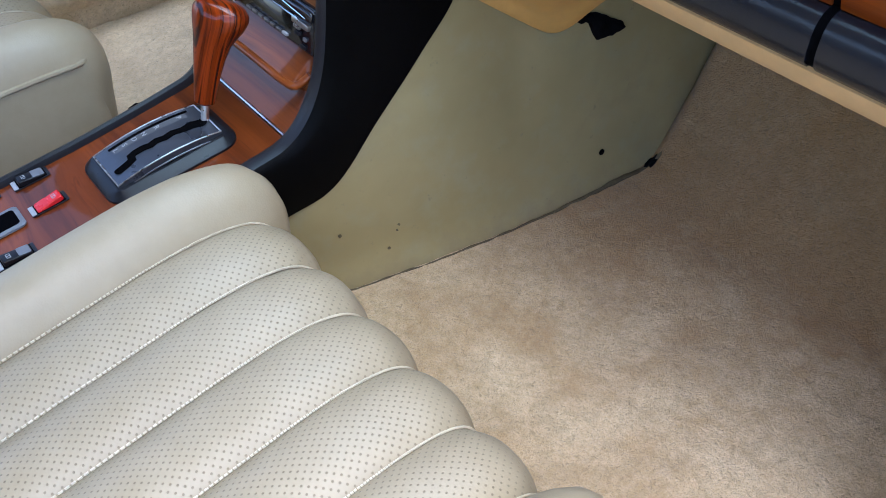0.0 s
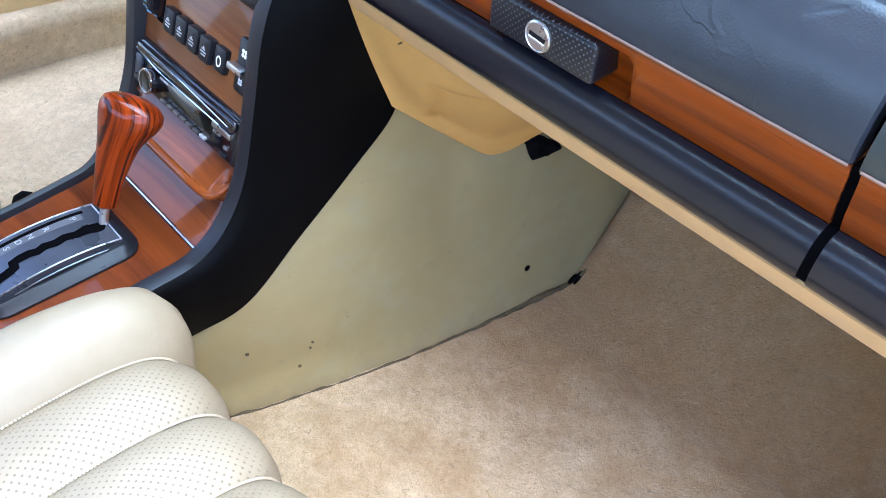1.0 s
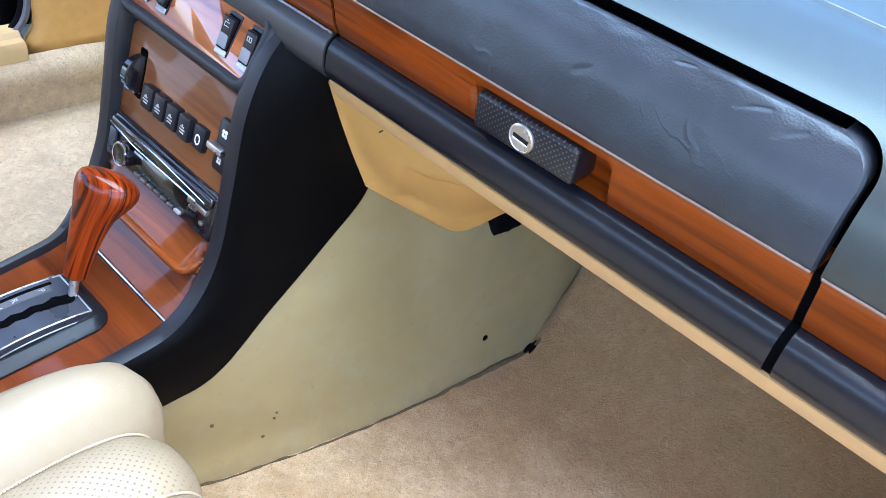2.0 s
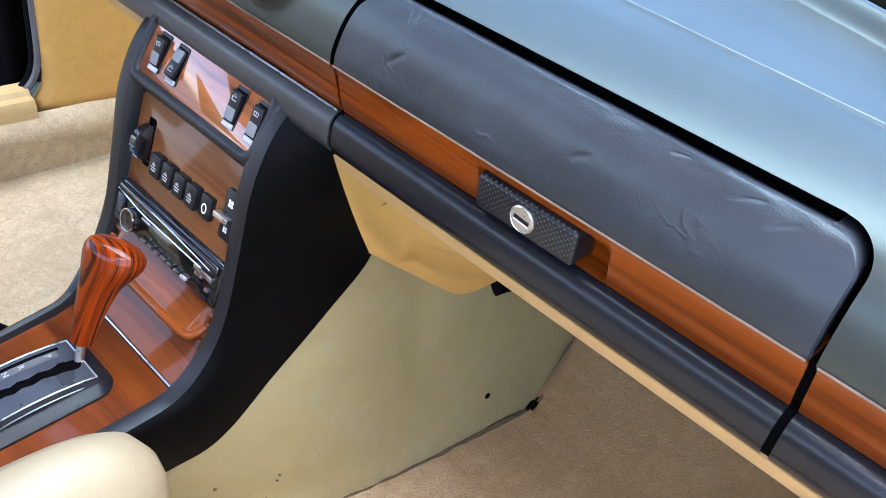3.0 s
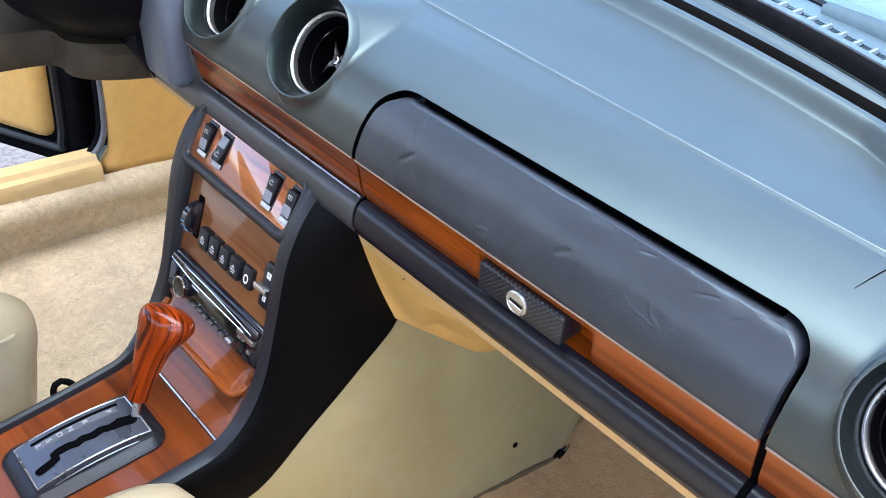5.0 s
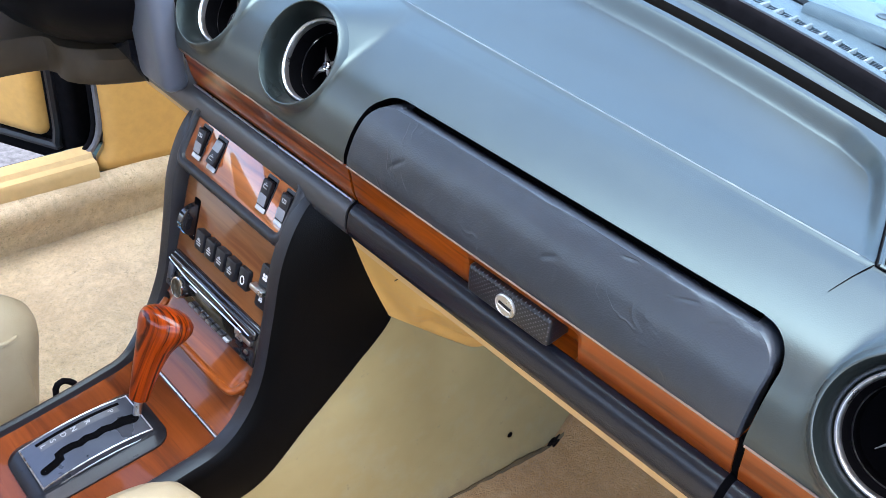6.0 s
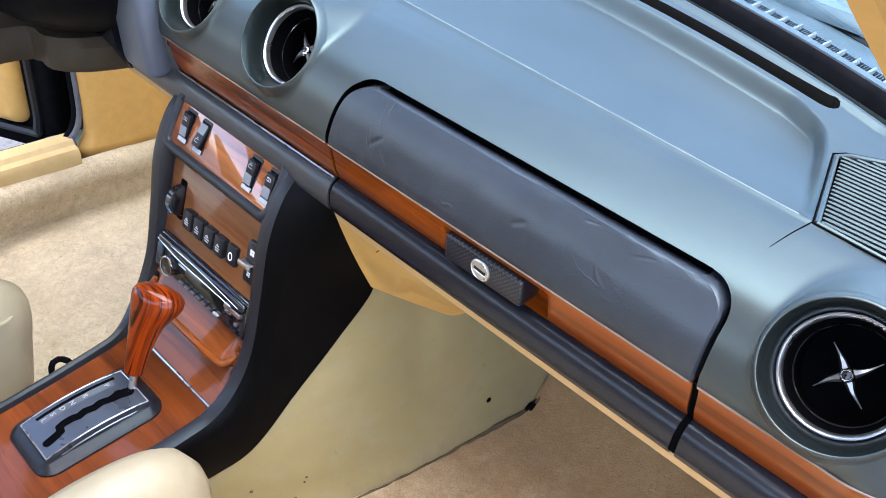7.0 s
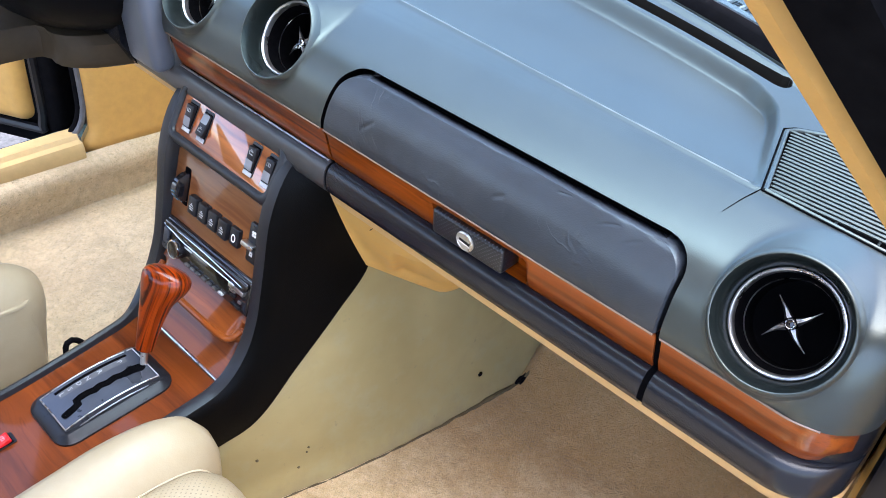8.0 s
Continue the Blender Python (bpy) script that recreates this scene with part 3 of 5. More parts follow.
def cowl(base_y):
    t = thing("cowl_panel", (0.0, 0.45, 0.74), "pale metal air intake panel with slots before the windscreen", "cowl", "structure")
    xs = [lerp(-0.72, 0.72, i / 48) for i in range(49)]
    part("panel", grid([[Vector((x, base_y(x) + a, foot_z(x) + b)) for a, b in ((0.030, -0.004), (0.031, 0.008), (0.060, 0.010), (0.090, 0.004), (0.12, -0.02))] for x in xs]), M_COWL, t)
    part("slot_bed", grid([[Vector((x, base_y(x) + a, foot_z(x) + b)) for a, b in ((0.0092, 0.006), (0.0095, -0.004), (0.0295, -0.004), (0.0298, 0.004))] for x in xs]), M_VOID, t, "dark slot behind the ribs")
    rib = mesh_of("rib", block((-0.0015, -0.010, -0.006), (0.0015, 0.010, 0.0), 0.001, seg=1), M_RIB)
    bar = mesh_of("fin", block((-0.0005, -0.009, -0.008), (0.0005, 0.009, -0.004), 0, seg=1), M_STEEL)
    for k in range(-2, 38):
        x = 0.02 + k * 0.0175
        for mesh, dx in ((rib, 0.0), (bar, 0.006), (bar, 0.009), (bar, 0.012)):
            ob = new(mesh.name, mesh)
            ob.parent, ob.matrix_parent_inverse = t, Matrix.Translation(t.location).inverted()
            ob.location = (x + dx, base_y(x + dx) + 0.0195, foot_z(x) + 0.012)
    part("lip", rod([(x, base_y(x) + 0.074, foot_z(x) + 0.009) for x in xs[::6]], 0.005, 6, n=60), M_BLACK, t, "dark rubber lip")
    b = thing("bonnet", (0.0, 0.8, 0.74), "pale blue-green painted bonnet", "car bonnet", "structure")
    rows = [[Vector((x, base_y(x) + 0.082 + 1.0 * v, foot_z(x) + 0.004 + 0.02 * math.sin(v * 3) - 0.10 * v * v - 0.03 * (x / 0.7) ** 2)) for x in xs] for v in [j / 10 for j in range(11)]]
    part("skin", grid(rows), M_PAINT, b)
    arm = thing("wiper_mount", (0.42, 0.45, 0.765), "pale metal bracket with a round hole", "bracket")
    out = [(-0.075, -0.03), (0.06, -0.035), (0.075, 0.0), (0.03, 0.035), (-0.02, 0.05), (-0.06, 0.03)]
    rows = [[Vector((0.421 + x * k, 0.446 + y * k, 0.790 + h)) for x, y in out] for k, h in ((1.0, -0.012), (1.0, 0.0), (0.94, 0.004))]
    part("bracket_plate", grid(rows, wrap=True, cap=True), M_COWL, arm)
    part("bracket_hole", lathe([(0.0005, 0.0046), (0.0088, 0.0046), (0.0096, 0.0049), (0.0105, 0.0045)], Matrix.Translation((0.416, 0.449, 0.790)), 16), M_BLACK, arm, "dark round hole")
    return t


ground_sheet()
floor_carpet("passenger_carpet", 1, M_CARPET, "tan cut-pile carpet, brushed, stained and painted shadier under the dash, in the passenger footwell")
floor_carpet("driver_carpet", -1, M_CARPET2, "pale sand cut-pile carpet in the driver footwell")
TUNNEL = tunnel()
carpet_edge()
kick_panel("kick_panel", -1, "beige plastic panel beside the driver's feet")
kick_panel("kick_panel", 1, "beige plastic panel beside the passenger's feet")
door_sill(-1)
door_sill(1)
door_seal(-1)
door_seal(1)
open_driver_door()
near_door()
pillar(1)
pillar(-1)
shell()
_, SCREEN_Y = windscreen()
cowl(SCREEN_Y)

# ---- dashboard ----
DASH = thing("dashboard", (0.1, 0.2, 0.55), "dark blue-grey vinyl dashboard with varnished wood strips", "dashboard")
GAP_L, GAP_R = (0.1595, 0.1635), (0.5755, 0.5815)      # the gaps beside the glove box
END = 0.98          # along the curved outer end


def bend(p):
    """Rounds the dash's outer end forward."""
    x0, r = 0.690, 0.052
    if p.x > x0:
        a = (p.x - x0) / r
        if a < math.pi / 2:
            return Vector((x0 + r * math.sin(a), p.y + r * (1 - math.cos(a)), p.z))
        return Vector((x0 + r, p.y + r + (a - math.pi / 2) * r, p.z))
    return p


FRONT = spline([(0, -0.007, 0.646), (0, -0.008, 0.660), (0, -0.003, 0.686), (0, 0.008, 0.707), (0, 0.0225, 0.7215), (0, 0.045, 0.7305), (0, 0.08, 0.7385), (0, 0.100, 0.7408)], 80)
BREAK = min(range(81), key=lambda k: abs(FRONT[k].z - 0.7215))
FACE, BROW = spline(FRONT[:BREAK + 1], 64), spline(FRONT[BREAK:], 36)


def stations(a, b, step=0.006):
    n = max(2, round((b - a) / step))
    return [lerp(a, b, i / n) for i in range(n + 1)]


LID_TOP, LID_R, LID_GAP = 0.0740, 0.024, 0.0048


def lid_edges(d, g=0.0):
    """The lid's left and right edges, d metres up its face, with rounded top corners; g widens the outline."""
    left, right = lerp(GAP_L[1], 0.180, min(1.0, d / LID_TOP) ** 1.4) - 0.7 * g, lerp(GAP_R[0], 0.5745, d / LID_TOP) + g
    top = LID_TOP if not g else FACE_D[-1]
    r = LID_R + g
    over = d - (top - r)
    cut = r - math.sqrt(max(0.0, r * r - over * over)) if over > 0 else 0.0
    return left + cut, right - cut


FACE_D = [sum((q - p).length for p, q in zip(FACE[:k], FACE[1:k + 1])) for k in range(len(FACE))]
VENTS = [Vector((0.656, 0.044, 0.684)), Vector((0.064, 0.046, 0.692)), Vector((-0.096, 0.046, 0.692))]
VENT_AXIS = Vector((0.02, -0.85, 0.53)).normalized()


def swell(p):
    """Draws the dash out into a smooth collar round each air vent."""
    for h in VENTS:
        d = p - h
        along = d.dot(VENT_AXIS)
        r = (d - VENT_AXIS * along).length
        if r < 0.11:
            want = 0.0452 - 2.3 * max(0.0, r - 0.0508)
            k = max(0.0, 0.012 - abs(along - want)) / 0.012
            p = p + VENT_AXIS * (max(along, want) + k * k * 0.0014 - along)
    return p


def in_vent(p, r=0.0524):
    for h in VENTS:
        d = p - h
        along = d.dot(VENT_AXIS)
        if -0.02 < along < 0.12 and (d - VENT_AXIS * along).length < r:
            return True
    return False


def face_xs(side, edge):
    """Stations along the face beside the lid: even by the vents, crowded where the lid's corner cuts in."""
    if side == 0:
        return [lerp(-0.145, 0.13, i / 120) for i in range(120)] + [lerp(0.13, edge, i / 32) for i in range(33)]
    return [lerp(edge, 0.585, i / 24) for i in range(24)] + [lerp(0.585, END, i / 170) for i in range(171)]


FACE_L, FACE_R = lid_edges(FACE_D[-1], LID_GAP)
TOP_XS = sorted(set(face_xs(0, FACE_L) + stations(FACE_L, 0.42, 0.0026)[1:-1] + stations(0.42, 0.50, 0.0014)[:-1] + stations(0.50, 0.52, 0.0005)[:-1] + stations(0.52, FACE_R, 0.0014)[:-1] + face_xs(1, FACE_R)))


def dash_body():
    bm = bmesh.new()
    edges = ([], [])
    # the face left and right of the lid
    for side in (0, 1):
        rows = []
        for k, p in enumerate(FACE):
            l, r = lid_edges(FACE_D[k], LID_GAP)
            row = [swell(bend(Vector((x, p.y, p.z)))) for x in face_xs(side, r if side else l)]
            rows.append(row)
            edges[side].append(row[-1] if side == 0 else row[0])
        grid(rows, bm)
    # the brow above the lid, with its lower edge turned in
    rows = [[swell(bend(Vector((x, p.y, p.z)))) for x in TOP_XS] for p in BROW]
    grid(rows, bm)
    lining = [[e + Vector((0, d, -0.2 * d)) for e in edges[side]] for side in (0, 1) for d in (0.0, 0.026)]
    gap = grid(lining[:2])
    grid(lining[2:], gap)
    grid([[p + Vector((0, 0.0012 + d, -0.001 - d)) for p in rows[0] if 0.212 < p.x < 0.546] for d in (0.0, 0.02)], gap)
    # black strip behind the edges, the gap's shade as a colour
    part("gap_shade", gap, M_VOID, DASH, "black strip painted as the gap's shade round the lid")
    bmesh.ops.delete(bm, geom=[f for f in bm.faces if in_vent(f.calc_center_median())], context="FACES")
    bmesh.ops.remove_doubles(bm, verts=bm.verts, dist=2e-5)
    return part("dash_body", bm, M_DASH, DASH)


GRILLE = [(0.580, 0.1035), (0.546, 0.208), (0.553, 0.217), (0.60, 0.243), (0.735, 0.262), (0.735, 0.096)]


def in_grille(x, y):
    inside = False
    for (xa, ya), (xb, yb) in zip(GRILLE, GRILLE[1:] + GRILLE[:1]):
        if (ya > y) != (yb > y) and x < (xb - xa) * (y - ya) / (yb - ya) + xa:
            inside = not inside
    return inside


def ridge_y(x):
    """Where the dash's crown breaks into the tray."""
    return 0.106 + 0.062 * max(0.0, 0.570 - x)


def top_z(x, y):
    """Height of the dash's top: a rim that climbs to the glass, and a shallow tray let into it."""
    lift = dash_lift(x) * smooth(0.12, 0.30, y)
    rim = 0.7408 + 0.075 * (min(y, 0.112) - 0.100) + 0.065 * max(0.0, y - 0.112) + lift
    e = y - ridge_y(x)
    tray = 0.7408 + 0.075 * (min(y, ridge_y(x)) - 0.100) - 0.0036 * smooth(-0.001, 0.012, e) - 0.003 * smooth(0.01, 0.09, e) + 0.0012 * math.exp(-(e / 0.0035) ** 2) + lift
    u, v, r = x - (0.579 - 0.38 * (y - 0.11)), y - 0.281, 0.042
    d = math.hypot(u + r, v + r) - r if u > -r and v > -r else max(u, v)
    return lerp(rim, tray, smooth(0.0, -lerp(0.011, 0.017, smooth(-0.02, 0.02, v - u)), d) if e > 0 else 1.0)


def dash_top():
    ys = sorted(set([lerp(0.100, 0.380, i / 210) for i in range(211)] + [lerp(0.283, 0.311, i / 28) for i in range(29)] + [0.2866, 0.2872, 0.3058, 0.3064]))
    xs = TOP_XS
    bm = bmesh.new()
    rows = []
    for y in ys:
        row = []
        for x in xs:
            z = top_z(x, y) - 0.10 * smooth(0.70, 0.78, x) * (y - 0.112)
            if math.hypot(max(0.0, x - 0.506), y - 0.2965) < 0.0096:
                z -= 0.022
            far = SCREEN_Y(min(x, 0.7)) - 0.0335
            yy = y + smooth(0.20, 0.28, y) * max(-0.018, 0.030 - 0.18 * (x - XC) ** 2)
            z += 0.0035 * smooth(far - 0.016, far - 0.006, yy) - 0.003 * smooth(far - 0.004, far, yy)
            row.append(swell(bend(Vector((x, min(yy, far), z)))))
        rows.append(row)
    grid(rows, bm)
    bm.faces.ensure_lookup_table()
    wide = len(xs) - 1
    for k, f in enumerate(bm.faces):
        x, y = (xs[k % wide] + xs[k % wide + 1]) / 2, (ys[k // wide] + ys[k // wide + 1]) / 2
        if math.hypot(max(0.0, x - 0.506), y - 0.2965) < 0.0098:
            f.material_index = 1
    bmesh.ops.delete(bm, geom=[f for f in bm.faces if in_grille(*f.calc_center_median().xy)], context="FACES")
    part("dash_top", bm, (M_DASH, M_SLOT), DASH, "blue-grey vinyl dash top with a shallow tray")


def speaker_grille():
    """A frame with a groove round it, and rounded slats over a dark bed."""
    zs = lambda x, y: top_z(max(x, 0.60), y)
    pts = [Vector((x, y, zs(x, y) + 0.0006)) for x, y in GRILLE]
    fr = part("speaker_grille", grid([[Vector((p.x, p.y, zs(p.x, p.y) - 0.016)) for p in (Vector((x, y, 0)) for x, y in GRILLE)]] * 1 + [[Vector((0.64, 0.16, zs(0.64, 0.16) - 0.017))] * len(GRILLE)], wrap=True), M_VOID, DASH, "slatted dark vinyl loudspeaker grille")
    rod_pts = [swell(p.lerp(q, k / 12)) for p, q in zip(pts, pts[1:] + pts[:1]) for k in range(12)]
    rod_pts.append(rod_pts[0])
    part("frame_groove", rod(rod_pts, 0.0007, 6, n=0), M_VOID, fr, "dark groove")
    inner = [Vector((lerp(p.x, 0.65, 0.035), lerp(p.y, 0.165, 0.035), p.z - 0.0006)) for p in pts]
    part("frame_rim", rod(inner + inner[:1], 0.0024, 8, n=0), M_DASH, fr)
    n = 22
    for k in range(n):
        y = lerp(0.1105, 0.232, k / (n - 1))
        x0 = lerp(0.5860, 0.5535, (y - 0.1035) / 0.1045) if y < 0.209 else lerp(0.5535, 0.600, (y - 0.209) / 0.026)
        a, b = Vector((x0, y, zs(x0, y) + 0.0004)), Vector((0.733, y + 0.004, zs(0.733, y) + 0.0004))
        part("slat", rod([a, a.lerp(b, 0.02), b], lambda t: 0.0011 + 0.0004 * min(1, t * 20), 6, n=8), M_DASH, fr)
    for j in range(4):
        x = 0.605 + 0.035 * j
        part("cross_bar", rod([(x, 0.108, zs(x, 0.108) - 0.007), (x - 0.012, 0.232, zs(x, 0.232) - 0.007)], 0.0012, 5, n=4), M_DASH, fr)
    # half-buried pale rod, a painted highlight on the ridge
    part("crown_highlight", rod([(x, ridge_y(x), top_z(x, ridge_y(x)) - 0.0009) for x in stations(-0.14, 0.568, 0.02)], lambda t: 0.0013 + 0.0003 * noise.noise((t * 30, 0, 4)), 8, n=120), M_CREST_GLINT, DASH, "thin pale rod painted as the crown's highlight")
    crease = [(0.579, 0.1045, 0.7416), (0.5770, 0.094, 0.7406), (0.5745, 0.080, 0.7389), (0.5710, 0.060, 0.7347)]
    part("crease", rod(crease, lambda t: 0.0006 * (1 - 0.7 * t), 5, n=16), M_VOID, DASH, "dark crease in the vinyl")


def vent(h, right=False):
    z = VENT_AXIS
    x = Vector((1, 0, 0))
    x = (x - z * x.dot(z)).normalized()
    m = Matrix.Translation(h) @ Matrix((x, z.cross(x), z)).transposed().to_4x4()
    hood = [(0.0418, 0.012), (0.0427, 0.024), (0.0446, 0.034), (0.0466, 0.0402), (0.0484, 0.0438), (0.0497, 0.0456), (0.0504, 0.0460), (0.0511, 0.0458), (0.0518, 0.0450), (0.0527, 0.0434), (0.0541, 0.0400), (0.0553, 0.0361)]
    v = part("air_vent", lathe(hood[5:], m, 72), M_DASH, DASH, "round air vent with a satin ring and a four-armed star")
    part("bowl", lathe(hood[:6], m, 72), M_BOWL_SHADE, v, "flared bowl with its shade painted dark")
    part("ring", lathe([(0.0426, 0.016), (0.0423, 0.0222), (0.0415, 0.0234), (0.0404, 0.0236), (0.0393, 0.0228), (0.0386, 0.0205), (0.0383, 0.016)], m, 64), M_SATIN, v, "satin chrome ring")
    part("throat", lathe([(0.0384, 0.016), (0.0368, 0.006), (0.0352, 0.001), (0.0346, -0.03), (0.0005, -0.032)], m, 48), M_VOID, v, "deep black throat")
    # left vents' rings are coloured black, as if lost in shade
    part("inner_ring", lathe([(0.0352, 0.0015), (0.0347, 0.0025), (0.0341, 0.0015)], m, 48), M_STEEL if right else M_GLOSS, v, "thin inner ring")
    part("hub", lathe([(0.0005, 0.0065), (0.003, 0.0062), (0.0050, 0.0045), (0.0058, 0.001), (0.0058, -0.004)], m, 20), M_CHROME, v, "chrome hub")
    part("hub_cap", lathe([(0.0005, 0.0072), (0.0028, 0.0070), (0.0032, 0.0060)], m, 16), M_GLOSS, v, "small dark cap")
    for k in range(4):
        a = radians(46 + 90 * k)
        tip = Vector((math.cos(a), math.sin(a), 0))
        side = Vector((-math.sin(a), math.cos(a), 0))
        pts = [m @ (tip * 0.0045 + Vector((0, 0, 0.001))), m @ (tip * 0.012 + Vector((0, 0, 0.0015))), m @ (tip * 0.0235 + side * 0.002 + Vector((0, 0, -0.002)))]
        part("arm", rod(pts, lambda t: 0.0032 * (1 - t) ** 1.8 + 0.0004, 6, n=12), M_STEEL, v, "tapered satin metal arm")
    return v


def strip(name, x0, x1, sect, material, parent, label="", shape=None, caps=True):
    """A moulding along the dash from x0 to x1."""
    rows = []
    for x in stations(x0, x1, 0.004):
        row = [Vector((x, y, z)) for y, z in sect]
        if shape:
            row = [shape(p, i) for i, p in enumerate(row)]
        rows.append([bend(p) for p in row])
    return part(name, grid(rows, wrap=True, cap=caps), material, parent, label)


PAD = [(0.035, 0.560), (0.012, 0.560), (0.004, 0.5620), (-0.0008, 0.5670), (-0.0022, 0.5740), (-0.0022, 0.5840), (-0.0012, 0.5900), (0.0012, 0.5948), (0.0048, 0.5982), (0.0095, 0.5998), (0.035, 0.5998)]
WOOD = [(0.032, 0.6002), (0.0105, 0.6005), (0.0085, 0.605), (0.0050, 0.613), (0.0020, 0.625), (-0.0010, 0.636), (-0.0035, 0.642), (-0.0052, 0.6455), (0.032, 0.6455)]


def scoop(p, i):
    """Lets the wood back behind the handle, with slanted ends."""
    if 2 <= i <= 4:
        k = smooth(0.318, 0.325, p.x) * smooth(0.440, 0.430, p.x)
        return p + Vector((0, 0.016 * k, 0))
    return p


def wood_end(p, i):
    """The outer end tucks under and tapers upward."""
    k = smooth(0.708, 0.744, p.x)
    return p + Vector((0, 0, (0.011, 0.009, 0.006, 0.002)[i - 1] * k if i in (1, 2, 3, 4) else 0))


def glove_box():
    rows = []
    dents = [(0.495, 0.60, 0.513, 0.74), (0.522, 0.53, 0.536, 0.68), (0.452, 0.74, 0.462, 0.80), (0.222, 0.22, 0.236, 0.33), (0.395, 0.30, 0.405, 0.36)]

    def dent(x, v):
        out = 0.0
        for x0, v0, x1, v1 in dents:
            a, b = Vector((x1 - x0, (v1 - v0) * LID_TOP)), Vector((x - x0, (v - v0) * LID_TOP))
            k = max(0.0, min(1.0, a.dot(b) / a.dot(a)))
            out += 0.0011 * math.exp(-((b - a * k).length / 0.0016) ** 2) * (0.4 + 0.6 * math.sin(math.pi * (0.1 + 0.8 * k)))
        return out

    for k in range(61):
        v = k / 60
        d = LID_TOP * math.sin(v * math.pi / 2) ** 0.9
        i = max(j for j in range(65) if FACE_D[j] <= d + 1e-9)
        i = min(i, 63)
        p = FACE[i].lerp(FACE[i + 1], (d - FACE_D[i]) / (FACE_D[i + 1] - FACE_D[i]))
        l, r = lid_edges(d)
        n = 300
        row = []
        for i in range(n + 1):
            x = lerp(l, r, i / n)
            row.append(Vector((x, p.y + 0.0012 * noise.noise((x * 14, v * 3, 2)) + 0.0004 * noise.noise((x * 60, v * 6, 8)) + dent(x, v), p.z)))
        row = [row[0] + Vector((0.001, 0.02, 0)), row[0] + Vector((0.0, 0.003, 0))] + [row[0] + Vector((0.002, 0.0005, 0))] + row[1:-1] + [row[-1] + Vector((-0.002, 0.0005, 0)), row[-1] + Vector((0, 0.003, 0)), row[-1] + Vector((-0.001, 0.02, 0))]
        rows.append(row)
    last = rows[-1]
    rows.append([p + Vector((0, 0.003, 0.0005)) for p in last])
    rows.append([p + Vector((0, 0.022, -0.006)) for p in last])
    lid = part("glove_box_lid", grid(rows), M_LID, DASH, "dark creased vinyl glove box lid, closed")
    strip("lid_wood", GAP_L[1], GAP_R[0], WOOD, M_WOOD, lid, "varnished striped wood strip", scoop)
    strip("lid_pad", GAP_L[1], GAP_R[0], PAD, M_PAD, lid, "rolled dark vinyl lower edge")
    m = Matrix.Translation((0.3715, 0.013, 0.6205)) @ Matrix.Rotation(radians(5), 4, "X")
    body = block((-0.0455, -0.018, -0.0135), (0.0450, 0.012, 0.0155), 0.0038, m=m, seg=3)
    part("handle", body, M_DOTTED, lid, "black dotted plastic pull handle")
    ml = m @ Matrix.Translation((-0.0005, -0.018, 0.0008)) @ Matrix.Rotation(radians(90), 4, "X")
    part("lock", lathe([(0.0108, -0.002), (0.0108, 0.0012), (0.0097, 0.0020), (0.0093, 0.0014), (0.0005, 0.0014)], ml, 32), M_SATIN, lid, "round satin metal lock")
    part("key_slot", block((-0.0068, -0.0016, 0.0012), (0.0068, 0.0016, 0.0019), 0.0003, m=ml @ Matrix.Rotation(radians(-6), 4, "Z")), M_BLACK, lid, "dark key slot")
    part("slot_guide", block((-0.0068, -0.0030, 0.0012), (0.0068, -0.0017, 0.0022), 0.0003, m=ml @ Matrix.Rotation(radians(-6), 4, "Z")), M_WHITE, lid)
    part("lid_bead", rod([(GAP_L[1] + 0.001, -0.0078, 0.6463), (0.37, -0.0078, 0.6463), (GAP_R[0] - 0.001, -0.0078, 0.6463)], 0.0009, 6, n=30), M_BEAD, lid, "thin pale rod painted as a highlight over the wood")


def dotted():
    n = Nodes("dotted_plastic")
    xyz, flat = n.t.nodes.new("ShaderNodeSeparateXYZ"), n.t.nodes.new("ShaderNodeCombineXYZ")
    n.put(xyz.inputs[0], n.co)
    n.put(flat.inputs[0], xyz.outputs["X"])
    n.put(flat.inputs[1], xyz.outputs["Z"])
    d = n.voronoi(1.0, n.map((300, 300, 300), (0, 0, radians(45)), flat.outputs[0]), 0.0, dims="2D")
    dot = n.ramp(d, (0.13, 1.0), (0.22, 0.0))
    n.set(Base_Color=n.mix(n.math("MULTIPLY", dot, 0.7), (0.008, 0.009, 0.012), (0.10, 0.11, 0.13)), Roughness=0.30)
    n.bump(dot, 0.6, 0.0008)
    return n.m


M_DOTTED = dotted()
# pale tone for rods that stand in for the wood edge's highlight
M_BEAD = plain("bead_highlight", (0.20, 0.13, 0.10), 0.35, bump=0)

dash_body()
dash_top()
speaker_grille()
for h in VENTS:
    vent(h, h.x > 0.5)
glove_box()
strip("wood_strip", -0.138, GAP_L[0], WOOD, M_WOOD, DASH, "varnished striped wood strip")
strip("wood_strip", GAP_R[1], 0.744, WOOD, M_WOOD, DASH, "varnished striped wood strip with a curved end", wood_end)
# this section takes the lit copy of the pad vinyl
strip("lower_pad", -0.30, GAP_L[0], PAD, M_PAD_LIT, DASH, "rolled dark vinyl lower edge")
strip("lower_pad", GAP_R[1], END, PAD, M_PAD, DASH, "rolled dark vinyl lower edge")
strip("end_pad", 0.705, END, [(y + (0.0015 if y < 0.03 else 0), z) for y, z in WOOD], M_PAD, DASH, "dark vinyl end round the wood strip")
